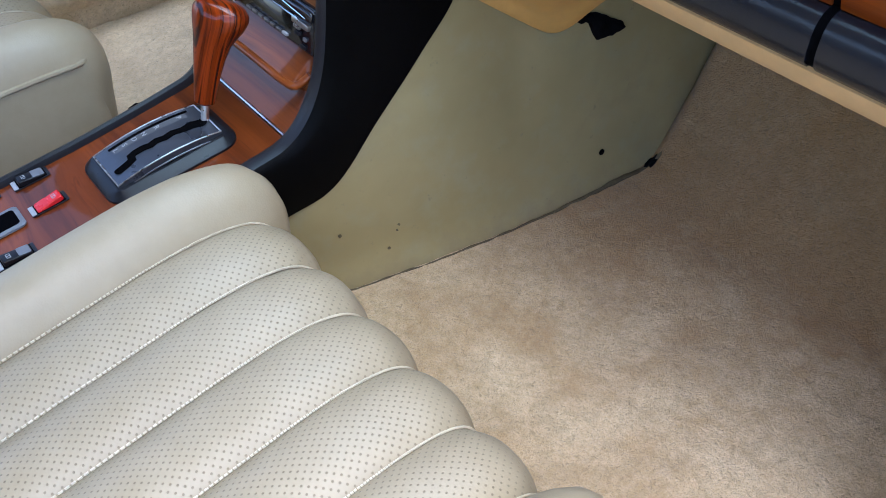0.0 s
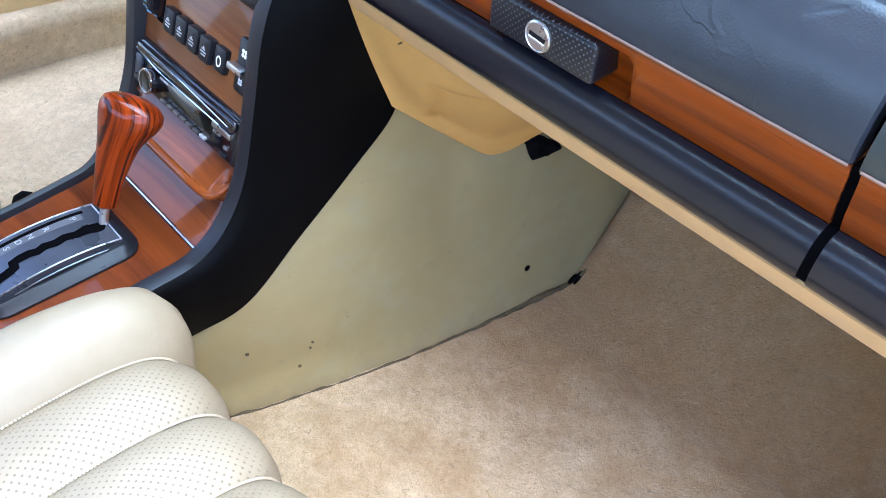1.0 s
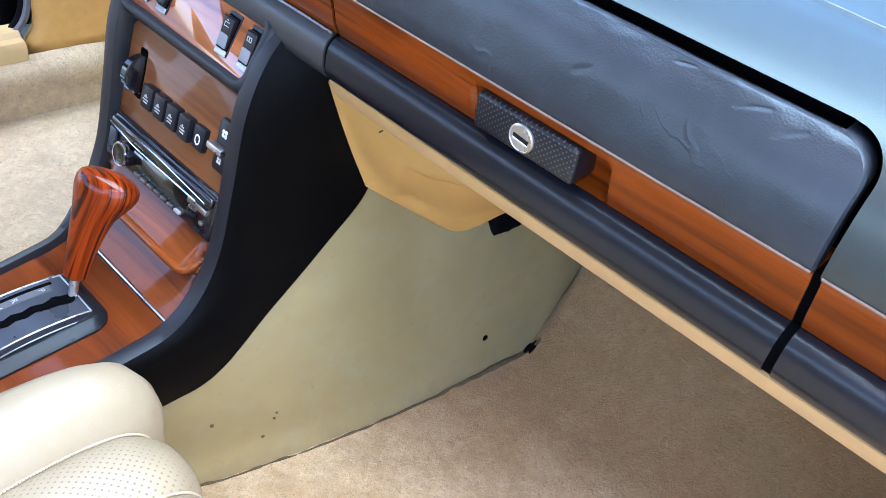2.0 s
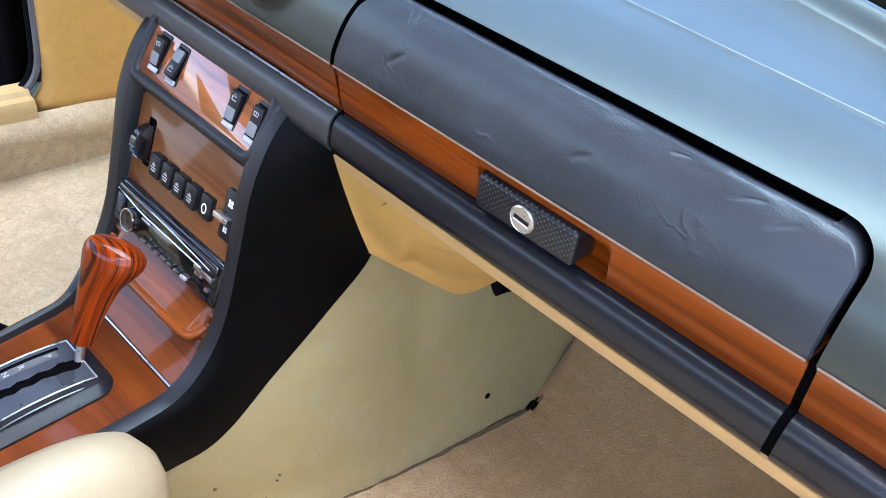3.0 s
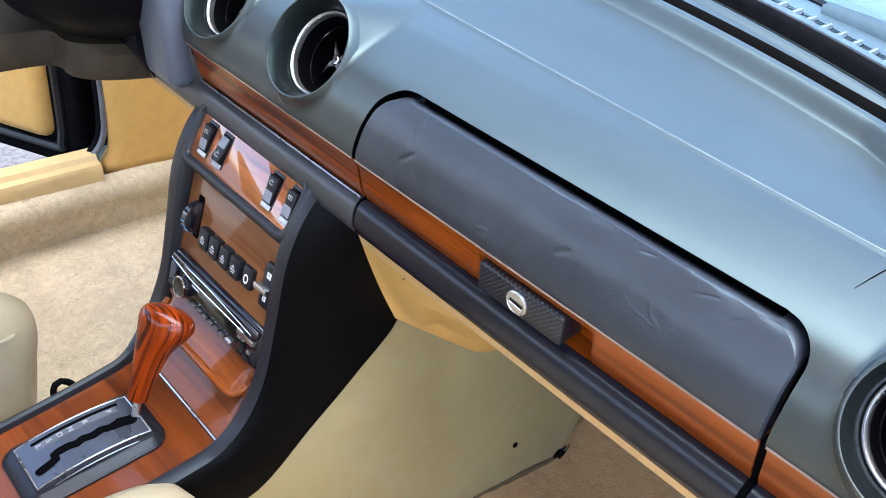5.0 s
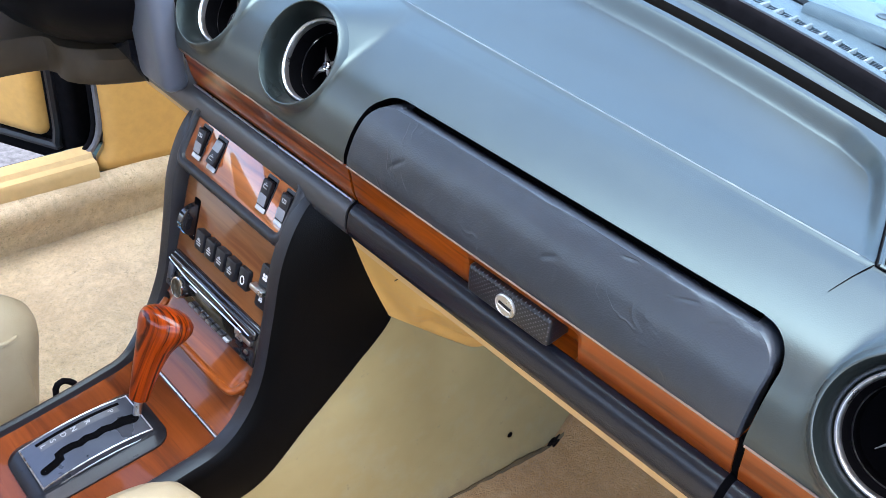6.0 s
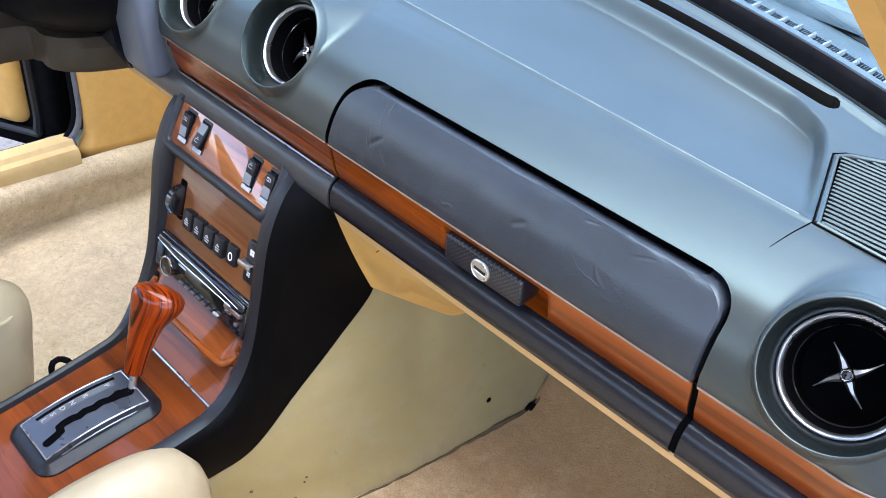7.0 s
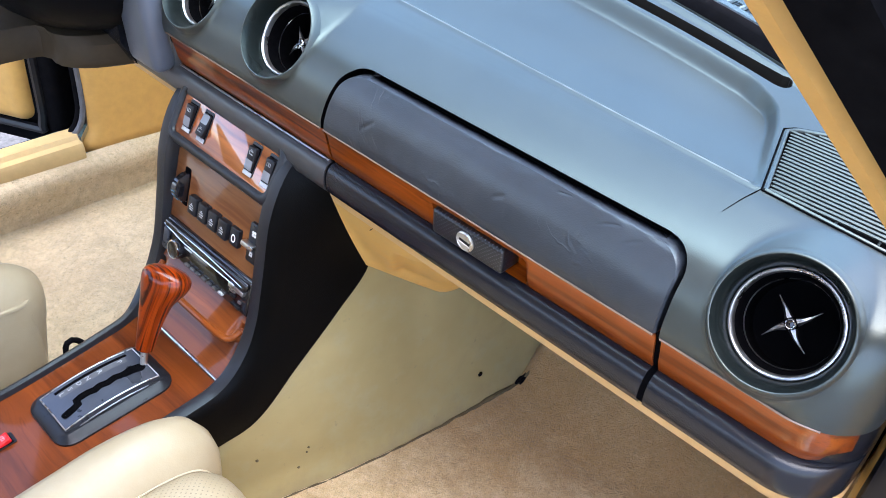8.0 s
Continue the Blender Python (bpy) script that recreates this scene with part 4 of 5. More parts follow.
for a, b in (GAP_L, GAP_R):
    # black fillers hide the end faces and stand in for the gap's shade
    strip("gap_shade_fill", a, b, [(y + 0.0022, z) for y, z in WOOD], M_VOID, DASH, "black filler standing in for the gap's shade beside the lid")
    strip("gap_shade_fill", a, b, [(y + 0.0022, z) for y, z in PAD], M_VOID, DASH, "black filler standing in for the gap's shade beside the lid")
for a, b in ((-0.138, GAP_L[0]), (GAP_R[1], 0.715)):
    part("wood_bead", rod([bend(Vector((lerp(a, b, k / 6), -0.0078, 0.6463))) for k in range(7)], 0.0009, 6, n=30), M_BEAD, DASH, "thin pale rod painted as a highlight over the wood")
part("trim_line", rod([(-0.137, 0.0072, 0.6004), (0.0, 0.0072, 0.6004), (GAP_L[0] - 0.001, 0.0072, 0.6004)], 0.0013, 6, n=20), M_SATIN, DASH, "thin bright trim line under the wood")
# black block painted as the shade behind the lid and panels
part("inner_box", block((0.163, 0.030, 0.565), (0.581, 0.10, 0.712), 0.004), M_VOID, DASH, "black block standing in for shade behind the panels")
# beige edging under the pad
EDGE = [(0.035, 0.5595), (0.012, 0.5595), (0.0085, 0.557), (0.0135, 0.545), (0.020, 0.538), (0.035, 0.545)]
strip("lower_edging", 0.158, 0.90, EDGE, M_EDGE, DASH, "pale beige plastic edging under the pad")
strip("lower_edging", -0.72, -0.142, [(y, z + 0.001) for y, z in EDGE], M_EDGE, DASH, "pale beige plastic edging under the pad")
# black sheet in place of the shade under the dash
part("under_tray", grid([[Vector((x, y, z)) for x in (0.30, 0.5, 0.72)] for y, z in ((0.028, 0.546), (0.12, 0.53), (0.30, 0.50), (0.62, 0.48))]), M_VOID, DASH, "black sheet standing in for shade under the dash")


def knee_panel():
    """The beige moulded panel beside the console: a flat upper face, and a shallow recess towards the tunnel."""
    top = spline([(0.146, 0.018, 0.548), (0.20, 0.020, 0.548), (0.27, 0.024, 0.547), (0.350, 0.034, 0.545)], 48)
    low = spline([(0.153, 0.074, 0.420), (0.160, 0.100, 0.400), (0.169, 0.140, 0.369), (0.177, 0.176, 0.342), (0.186, 0.192, 0.334), (0.202, 0.205, 0.345), (0.235, 0.215, 0.385), (0.29, 0.22, 0.44)], 48)
    rows = []
    for i, (a, b) in enumerate(zip(top, low)):
        u, row = i / 48, []
        for k in range(33):
            v = k / 32
            p = a.lerp(b, v) + Vector((0.010, -0.012, -0.004)) * math.sin(v * math.pi) * lerp(0.25, 1.0, smooth(0.0, 0.35, u))
            inset = smooth(0.0, 0.08, u - 0.12 - 0.36 * (1 - v)) * smooth(0.26, 0.34, v) * smooth(1.0, 0.80, v)
            row.append(p + Vector((-0.004, 0.013, 0.003)) * inset)
        row.append(row[-1] + Vector((-0.012, 0.004, -0.002)))
        rows.append(row)
    ob = part("knee_panel", grid(rows), M_BEIGE, DASH, "orange-beige moulded panel beside the console")
    for x, y, z in ((0.211, 0.0245, 0.530),):
        part("nick", block((-0.0003, -0.002, -0.0011), (0.0003, 0.002, 0.0011), 0.0001, m=Matrix.Translation((x, y, z)) @ Matrix.Rotation(radians(20), 4, "Y")), M_SMUDGE_GAP, ob, "small dark nick")
    return ob


knee_panel()


def torn_patch(ob):
    """Ragged black underlay that shows where the tunnel cover is torn under the dash."""
    rows = []
    for i in range(33):
        u = i / 32
        y = lerp(0.203, 0.318, u)
        upper = table(u, (0, 0.338), (0.10, 0.362), (0.22, 0.352), (0.34, 0.335), (0.6, 0.328), (1.0, 0.300)) + 0.004 * noise.noise((u * 9, 1, 0))
        lower = table(u, (0, 0.333), (0.18, 0.326), (0.30, 0.326), (0.48, 0.318), (0.62, 0.290), (0.80, 0.288), (1.0, 0.290)) + 0.005 * noise.noise((u * 11, 4, 0))
        row = []
        for k in range(9):
            z = lerp(lower, upper, k / 8)
            lean = table(y, (-0.2, 0.02), (0.05, 0.075), (0.3, 0.10), (0.6, 0.16))
            x = foot_x(y) - lean * (z - FLOOR) + 0.006 * smooth(0.16, 0.20, y) * smooth(0.10, 0.30, z) + 0.0035 * noise.noise((y * 9, z * 9, 5))
            row.append(Vector((x + 0.002 + 0.005 * math.sin(k / 8 * math.pi) * (0.6 + noise.noise((u * 7, k * 0.4, 2))), y, z)))
        rows.append(row)
    part("torn_underlay", grid(rows), M_RUBBER, ob, "ragged black underlay in a tear of the cover")


torn_patch(TUNNEL)

# ---- steering column and instrument housing ----
def column():
    t = thing("steering_column", (-0.36, 0.0, 0.60), "dark steering column with its shroud and wheel hub", "steering column")
    axis = Vector((0, -0.92, 0.39)).normalized()
    side = Vector((1, 0, 0))
    up = axis.cross(side) * -1
    c0 = Vector((-0.372, 0.02, 0.690))

    def ring(c, rx, rz, n=28, low=1.0):
        return [c + side * (rx * math.cos(a)) + up * (rz * math.sin(a) * (low if math.sin(a) < 0 else 1)) for a in (2 * math.pi * i / n for i in range(n))]

    part("shroud", grid([ring(c0 + axis * d, rx, rz) for d, rx, rz in ((-0.05, 0.165, 0.10), (0.02, 0.190, 0.115), (0.06, 0.196, 0.118), (0.10, 0.185, 0.110), (0.13, 0.150, 0.09), (0.145, 0.08, 0.05))], wrap=True, cap=True), M_SHROUD, t, "black plastic shroud")
    plan = [(-0.240, 0.05), (-0.258, -0.02), (-0.275, -0.055), (-0.300, -0.075), (-0.342, -0.085), (-0.346, -0.20), (-0.350, -0.30), (-0.50, -0.30), (-0.52, 0.05)]
    plan = [p.xy for p in spline([(x, y, 0) for x, y in plan], 60)]
    mid = Vector((-0.40, -0.10, 0))
    rows = [[mid.lerp(Vector((x, y, 0)), k) + Vector((0, 0, z)) for x, y in plan] for k, z in ((0.90, 0.600), (1.0, 0.590), (1.0, 0.566), (0.985, 0.559), (0.95, 0.556))]
    part("lower_cover", grid(rows, wrap=True, cap=True), M_BOUNCE_LIT, t, "lower cover, its brown painted as bounced light")
    part("wheel_hub", grid([ring(c0 + axis * d, rx, rz) for d, rx, rz in ((0.20, 0.03, 0.03), (0.22, 0.11, 0.08), (0.25, 0.125, 0.09), (0.28, 0.115, 0.082), (0.292, 0.06, 0.045))], wrap=True, cap=True), M_LID, t, "padded dark wheel hub")
    return t


def instrument_housing():
    t = thing("instrument_housing", (-0.40, 0.02, 0.60), "dark vinyl housing round the instruments", "instrument panel")
    sect = [(0.06, 0.560), (-0.002, 0.566), (-0.020, 0.600), (-0.026, 0.68), (-0.020, 0.74), (0.03, 0.80), (0.16, 0.80), (0.16, 0.70)]
    rows = [[Vector((x, y, z)) for y, z in sect] for x in stations(-0.70, -0.235, 0.02)]
    part("housing", grid(rows, wrap=True, cap=True), M_PAD, t)
    m = Matrix.Translation((-0.185, -0.012, 0.60)) @ Matrix.Rotation(radians(6), 4, "X")
    part("corner_cover", block((-0.03, -0.012, -0.012), (0.042, 0.02, 0.16), 0.012, m=m, seg=3), M_CORNER, t, "smooth grey-blue corner cover")
    return t


# black plastic coloured brown for light bounced off the beige trim
M_BOUNCE_LIT = plain("bounce_lit_plastic", (0.050, 0.036, 0.022), 0.55, bump=0.1, spec=0.2)
M_CORNER = plain("grey_blue_plastic", (0.085, 0.10, 0.13), 0.34, vary=0.03, bump=0)
column()
instrument_housing()

# ---- centre console ----
CONSOLE = thing("centre_console", (XC, -0.2, 0.2), "black vinyl centre console with varnished wood panels", "centre console")
RIM = [(0.020, 0.592), (-0.014, 0.556), (-0.036, 0.505), (-0.048, 0.435), (-0.062, 0.362), (-0.084, 0.314), (-0.116, 0.284), (-0.165, 0.274), (-0.30, 0.262), (-0.62, 0.236)]
OUT = [(0.156, 0.020, 0.560), (0.155, 0.034, 0.520), (0.152, 0.056, 0.470), (0.149, 0.082, 0.414), (0.141, 0.036, 0.350), (0.132, -0.020, 0.285), (0.122, -0.080, 0.216), (0.112, -0.148, 0.196), (0.107, -0.30, 0.180), (0.107, -0.62, 0.165)]
IN_X, RIM_X = 0.081, 0.098


def curve(points, per):
    """A soft curve with the same number of steps between each two given points."""
    p = [Vector(q) for q in points]
    ext = [2 * p[0] - p[1], *p, 2 * p[-1] - p[-2]]
    out = []
    for i in range(1, len(ext) - 2):
        a, b, c, d = ext[i - 1: i + 3]
        out += [0.5 * (2 * b + (c - a) * t + (2 * a - 5 * b + 4 * c - d) * t * t + (3 * b - a - 3 * c + d) * t ** 3) for t in (k / per for k in range(per))]
    return out + [p[-1]]


def left_step(y):
    """How far the deck's driver-side edge is set in."""
    return table(y, (-0.62, 0.034), (-0.29, 0.031), (-0.22, 0.026), (-0.144, 0.019), (-0.10, 0.006), (-0.07, 0.0))


def console_sides():
    rim = curve([(0, y, z) for y, z in RIM], 8)
    out = curve(OUT, 8)
    for s in (1, -1):
        rows = []
        for i, (c, o) in enumerate(zip(rim, out)):
            d = (rim[min(i + 1, len(rim) - 1)] - rim[max(i - 1, 0)]).normalized()
            n = Vector((0, d.z, -d.y))      # away from the panels
            n = -n if n.y > 0 and abs(n.y) > abs(n.z) else n
            n = n if n.z > -0.2 else -n
            sh = Vector((RIM_X + 0.013, c.y, c.z)) - n * 0.006
            row = [Vector((IN_X, c.y, c.z)) - n * 0.022, Vector((IN_X + 0.001, c.y, c.z)) - n * 0.004, Vector((IN_X + 0.005, c.y, c.z)) + n * 0.001, Vector((RIM_X - 0.003, c.y, c.z)) + n * 0.0025,
                   Vector((RIM_X + 0.006, c.y, c.z)) + n * 0.0005, sh]
            for k in range(1, 9):
                u = k / 8
                q = sh.lerp(o, u)
                q.x = lerp(sh.x, o.x, u ** 1.15) + 0.004 * math.sin(u * math.pi)
                row.append(q)
            row.append(o + Vector((-0.008, 0.006, -0.002)))
            if s < 0:      # the driver's side is slimmer along the deck
                slim = lerp(1.0, 0.5, smooth(-0.08, -0.14, c.y))
                row = [Vector((2 * XC - IN_X - (p.x - IN_X) * slim + left_step(c.y), p.y, p.z)) for p in row]
            rows.append(row)
        # side takes the shaded colour, rim the lit one, of the same moulding
        side = part("side", grid([r[4:] for r in rows]), M_CONSOLE, CONSOLE, "grained vinyl side in a near-black shaded colour")
        part("rim", grid([r[:5] for r in rows]), M_CONSOLE_LIT, side, "rounded dark rim, coloured lighter as if lit")


def tilt(x, y, z, uy, uz):
    """A frame on a panel: local x across, y up the panel, z out of it."""
    u = Vector((0, uy, uz)).normalized()
    n = Vector((0, -u.z, u.y))
    return Matrix.Translation((x, y, z)) @ Matrix((Vector((1, 0, 0)), u, n)).transposed().to_4x4()


SW = tilt(XC, -0.0115, 0.5525, 0.023, 0.043)
CL = tilt(XC, -0.033, 0.4450, 0.034, 0.142)
DECK_S = 0.08


def plate(w, h, r, t, m, n=5):
    """A flat panel with rounded corners, thickness t, its back on local z = 0."""
    pts = []
    for cx, cy, a0 in ((w - r, h - r, 0), (-w + r, h - r, 90), (-w + r, -h + r, 180), (w - r, -h + r, 270)):
        for k in range(n + 1):
            a = radians(a0 + 90 * k / n)
            pts.append((cx + r * math.cos(a), cy + r * math.sin(a)))
    rows = [[m @ Vector((x * s, y * s, z)) for x, y in pts] for s, z in ((1, 0), (1, t * 0.8), (1 - 0.0006 / w, t))]
    return grid(rows, wrap=True, cap=True)


def rocker(m, parent, mark, flip=1, body=None):
    """A rocker switch: a slim bezel, a tilted key with one half painted as lit, its marking, and a pale foot."""
    b = part("switch", plate(0.0092, 0.0205, 0.002, 0.0010, m), M_BEZEL, parent, "grey rocker switch")
    part("well", plate(0.0082, 0.0160, 0.001, 0.0003, m @ Matrix.Translation((0, 0.001, 0.0010))), M_VOID, b, "dark switch well")
    tip = m @ Matrix.Translation((0, 0.001, 0.0018)) @ Matrix.Rotation(radians(9 * flip), 4, "X")
    part("key", block((-0.0072, -0.0148, -0.003), (0.0072, 0.0148, 0.0038), 0.0018, m=tip, seg=3), body or M_BLACK, b, "tilted rocker key")
    # grey plate puts the sky's light on the tilted half into colour
    part("key_lit_face", plate(0.0064, 0.0062, 0.0014, 0.0005, tip @ Matrix.Translation((0, -0.0076 * flip, 0.0037))), body or M_GREYSW, b, "key half painted lighter as if lit")
    part("switch_foot", plate(0.0080, 0.0026, 0.001, 0.0010, m @ Matrix.Translation((0, -0.0178, 0.0010))), M_FOOT, b, "pale grey foot of the switch")
    bars = block((-0.0034, -0.0022, 0.0), (0.0034, -0.0015, 0.0004), 0.0001)
    block((-0.0034, 0.0015, 0.0), (0.0034, 0.0022, 0.0004), 0.0001, bars)
    block((-0.0034, -0.0022, 0.0), (-0.0027, 0.0022, 0.0004), 0.0001, bars)
    if mark:
        block((0.0027, -0.0022, 0.0), (0.0034, 0.0022, 0.0004), 0.0001, bars)
        block((-0.0004, -0.0022, 0.0), (0.0004, 0.0022, 0.0004), 0.0001, bars)
    else:
        block((-0.0012, 0.0035, 0.0), (0.0012, 0.0042, 0.0004), 0.0001, bars)
    bmesh.ops.transform(bars, matrix=tip @ Matrix.Translation((0, 0.0075 * flip, 0.0038)), verts=bars.verts)
    part("symbol", bars, M_MARK, b, "pale symbol")


M_FOOT = plain("pale_switch_grey", (0.34, 0.35, 0.37), 0.35, vary=0.08, bump=0)


def upper_panels():
    part("switch_panel", plate(0.0975, 0.0285, 0.007, 0.002, SW @ Matrix.Translation((0, 0, -0.001))), M_GLAZE, CONSOLE, "glossy wood panel for the switches")
    for x, f, mk in ((-0.074, 1, True), (-0.042, -1, False), (0.057, 1, False), (0.091, 1, True)):
        rocker(SW @ Matrix.Translation((x - 0.000, 0.0, 0.001)), CONSOLE, mk, f)
    # smooth raised surround of the switch panel, in the lit copy of the vinyl
    rows = []
    for w, h, r, z in ((0.0965, 0.0275, 0.007, 0.000), (0.0975, 0.0285, 0.008, 0.0035), (0.0995, 0.0305, 0.010, 0.0055), (0.1030, 0.0340, 0.013, 0.0060), (0.1075, 0.0385, 0.016, 0.0040), (0.1105, 0.0415, 0.018, -0.0010), (0.1120, 0.0430, 0.019, -0.0090), (0.1122, 0.0455, 0.019, -0.0180)):
        loop = []
        for cx, cy, a0 in ((w - r, h - r, 0), (-w + r, h - r, 90), (-w + r, -h + r, 180), (w - r, -h + r, 270)):
            loop += [SW @ Vector((cx + r * math.cos(radians(a0 + 15 * k)), cy + r * math.sin(radians(a0 + 15 * k)), z)) for k in range(7)]
        rows.append(loop)
    part("panel_surround", grid(rows, wrap=True), M_CONSOLE_LIT, CONSOLE, "smooth surround of the switch panel, coloured grey as if lit")
    part("climate_panel", plate(0.0985, 0.064, 0.012, 0.002, CL @ Matrix.Translation((0, -0.002, -0.001))), M_PANEL, CONSOLE, "satin brown wood climate panel")
    part("top_bridge", block((-0.105, 0.0, -0.02), (0.105, 0.03, 0.004), 0.004, m=SW @ Matrix.Translation((0, 0.028, 0))), M_CONSOLE, CONSOLE)


def climate_controls():
    m = CL @ Matrix.Translation((-0.070, 0.013, 0.001))
    w = part("temperature_wheel", plate(0.0065, 0.027, 0.003, 0.0006, m), M_VOID, CONSOLE, "thumb wheel with a blue marked rim")
    mw = m @ Matrix.Rotation(radians(90), 4, "Y")
    part("wheel", lathe([(0.0005, -0.005), (0.0185, -0.005), (0.0205, -0.004), (0.0205, 0.004), (0.0185, 0.005), (0.0005, 0.005)], mw, 36), M_GLOSS, w, "ribbed black wheel")
    for k in range(9):
        a = radians(20 * k + 190)
        part("rib", block((-0.0008, -0.0042, 0), (0.0008, 0.0042, 0.0014), 0.0003, m=mw @ Matrix.Rotation(a, 4, "Z") @ Matrix.Translation((0.0198, 0, 0)) @ Matrix.Rotation(radians(90), 4, "Y") @ Matrix.Rotation(radians(90), 4, "Z")), M_BLUE if k < 4 else M_SATIN, w)
    for k in range(5):
        x = -0.0415 + 0.0222 * k
        b = part("push_button", block((-0.0092, -0.0125, -0.002), (0.0092, 0.0125, 0.009 if k < 4 else 0.006), 0.0018, m=CL @ Matrix.Translation((x, -0.0005, 0.001)), seg=2), M_BEZEL, CONSOLE, "dark square push button")
        top = 0.0102 if k < 4 else 0.0072
        mk = CL @ Matrix.Translation((x, -0.002, top))
        if k == 4:
            part("symbol", lathe([(0.0034, 0), (0.0034, 0.0004), (0.0047, 0.0004), (0.0047, 0)], mk @ Matrix.Diagonal((0.85, 1.2, 1, 1)), 20), M_WHITE, b, "white ring symbol")
        else:
            s = block((-0.0036, -0.0042, 0), (0.0036, -0.0026, 0.0004), 0.0001)
            block((-0.0046, -0.0012, 0), (0.0046, 0.0004, 0.0004), 0.0001, s)
            block((-0.0030, 0.0018, 0), (0.0030, 0.0034, 0.0004), 0.0001, s)
            block((-0.0012, 0.0034, 0), (0.0012, 0.0052, 0.0004), 0.0001, s)
            bmesh.ops.transform(s, matrix=mk, verts=s.verts)
            part("symbol", s, M_MARK, b, "white symbol")
    m = CL @ Matrix.Translation((0.083, 0.009, 0.001))
    f = part("fan_switch", plate(0.0095, 0.0265, 0.002, 0.005, m), M_BEZEL, CONSOLE, "sliding fan switch with a pale lever")
    part("lever", block((-0.0125, -0.0030, 0), (0.0105, 0.0034, 0.009), 0.001, m=m @ Matrix.Translation((0, -0.002, 0.005))), M_SATIN, f, "pale metal lever")
    for y, r in ((0.013, 0.0052), (-0.015, 0.0042)):
        star = bmesh.new()
        for k in range(4):
            a = radians(45 + 90 * k)
            lathe([(0.0003, 0.0004), (r * 0.34, 0.0004), (r * 0.40, 0.0)], m @ Matrix.Translation((r * 0.55 * math.cos(a), y + r * 0.55 * math.sin(a), 0.005)), 10, star)
        part("symbol", star, M_WHITE, f, "white fan symbol")


def radio():
    t = thing("car_radio", (XC, -0.045, 0.38), "black and chrome car radio with a round knob", "car radio")
    m = tilt(XC, -0.0480, 0.3800, 0.034, 0.142)
    h = 0.0265
    part("face", block((-0.096, -h, -0.02), (0.096, h, 0.008), 0.005, m=m, seg=3), M_GLOSS, t, "glossy black radio face")
    part("surround", plate(0.0990, 0.0300, 0.004, 0.002, m @ Matrix.Translation((0, 0, -0.002))), M_BLACK, t)
    part("upper_lip", block((-0.092, 0.012, 0.006), (0.094, 0.024, 0.0135), 0.004, m=m, seg=3), M_GLOSS, t, "glossy overhanging lip")
    part("display", plate(0.047, 0.0085, 0.001, 0.001, m @ Matrix.Translation((0.006, -0.003, 0.008))), M_SCREEN, t, "dark olive display")
    part("chrome_line", rod([m @ Vector(p) for p in ((-0.092, 0.016, 0.0125), (-0.062, 0.0120, 0.0125), (-0.04, 0.0085, 0.011), (0.02, 0.0085, 0.011), (0.068, 0.0085, 0.011))], 0.0012, 6, n=40), M_CHROME, t, "bright chrome line")
    part("chrome_line", rod([m @ Vector(p) for p in ((-0.060, 0.0205, 0.0135), (0.0, 0.0205, 0.0135), (0.085, 0.0155, 0.0130))], 0.0009, 6, n=30), M_CHROME, t, "bright chrome line")
    part("end_trim", block((-0.095, -0.022, 0.006), (-0.082, 0.010, 0.0115), 0.003, m=m), M_PLATE, t, "silver end trim")
    part("end_trim", block((0.056, 0.0015, 0.006), (0.088, 0.0085, 0.0122), 0.0015, m=m), M_SATIN, t, "silver end trim")
    mk = m @ Matrix.Translation((-0.058, -0.0065, 0.008))
    k = part("volume_knob", lathe([(0.0135, 0), (0.0135, 0.006), (0.0130, 0.010), (0.0112, 0.0114)], mk, 32), M_GLOSS, t, "round black knob with a chrome rim")
    part("knob_ring", lathe([(0.0131, 0.0088), (0.0134, 0.0104), (0.0124, 0.0114), (0.0112, 0.0112)], mk, 32), M_CHROME, k, "thin chrome rim")
    part("knob_cap", lathe([(0.0112, 0.0114), (0.0098, 0.0106), (0.0005, 0.0110)], mk, 28), M_GLOSS, k, "dark knob cap")
    for i in range(7):
        part("preset_key", block((-0.0048, -0.0016, 0), (0.0048, 0.0016, 0.0035), 0.0006, m=m @ Matrix.Translation((-0.034 + 0.0128 * i, -0.0185, 0.008))), M_STEEL if i < 6 else M_MARK, t, "narrow silver preset key")
    for i, (x, y, w) in enumerate(((0.064, -0.002, 0.006), (0.066, -0.0085, 0.005), (0.081, -0.010, 0.003), (0.078, -0.0195, 0.005))):
        part("side_key", block((-w, -0.0018, 0), (w, 0.0018, 0.0025), 0.0005, m=m @ Matrix.Translation((x, y, 0.008))), M_BEZEL if i % 2 else M_SATIN, t, "small side key")
    part("marking", block((-0.008, -0.0012, 0), (0.008, 0.0012, 0.0004), 0.0001, m=m @ Matrix.Translation((-0.034, 0.0045, 0.0118))), M_MARK, t, "pale printed bar")
    return t


M_SCREEN = plain("dark_screen", (0.010, 0.011, 0.009), 0.12, vary=0.1, bump=0, coat=0.5)


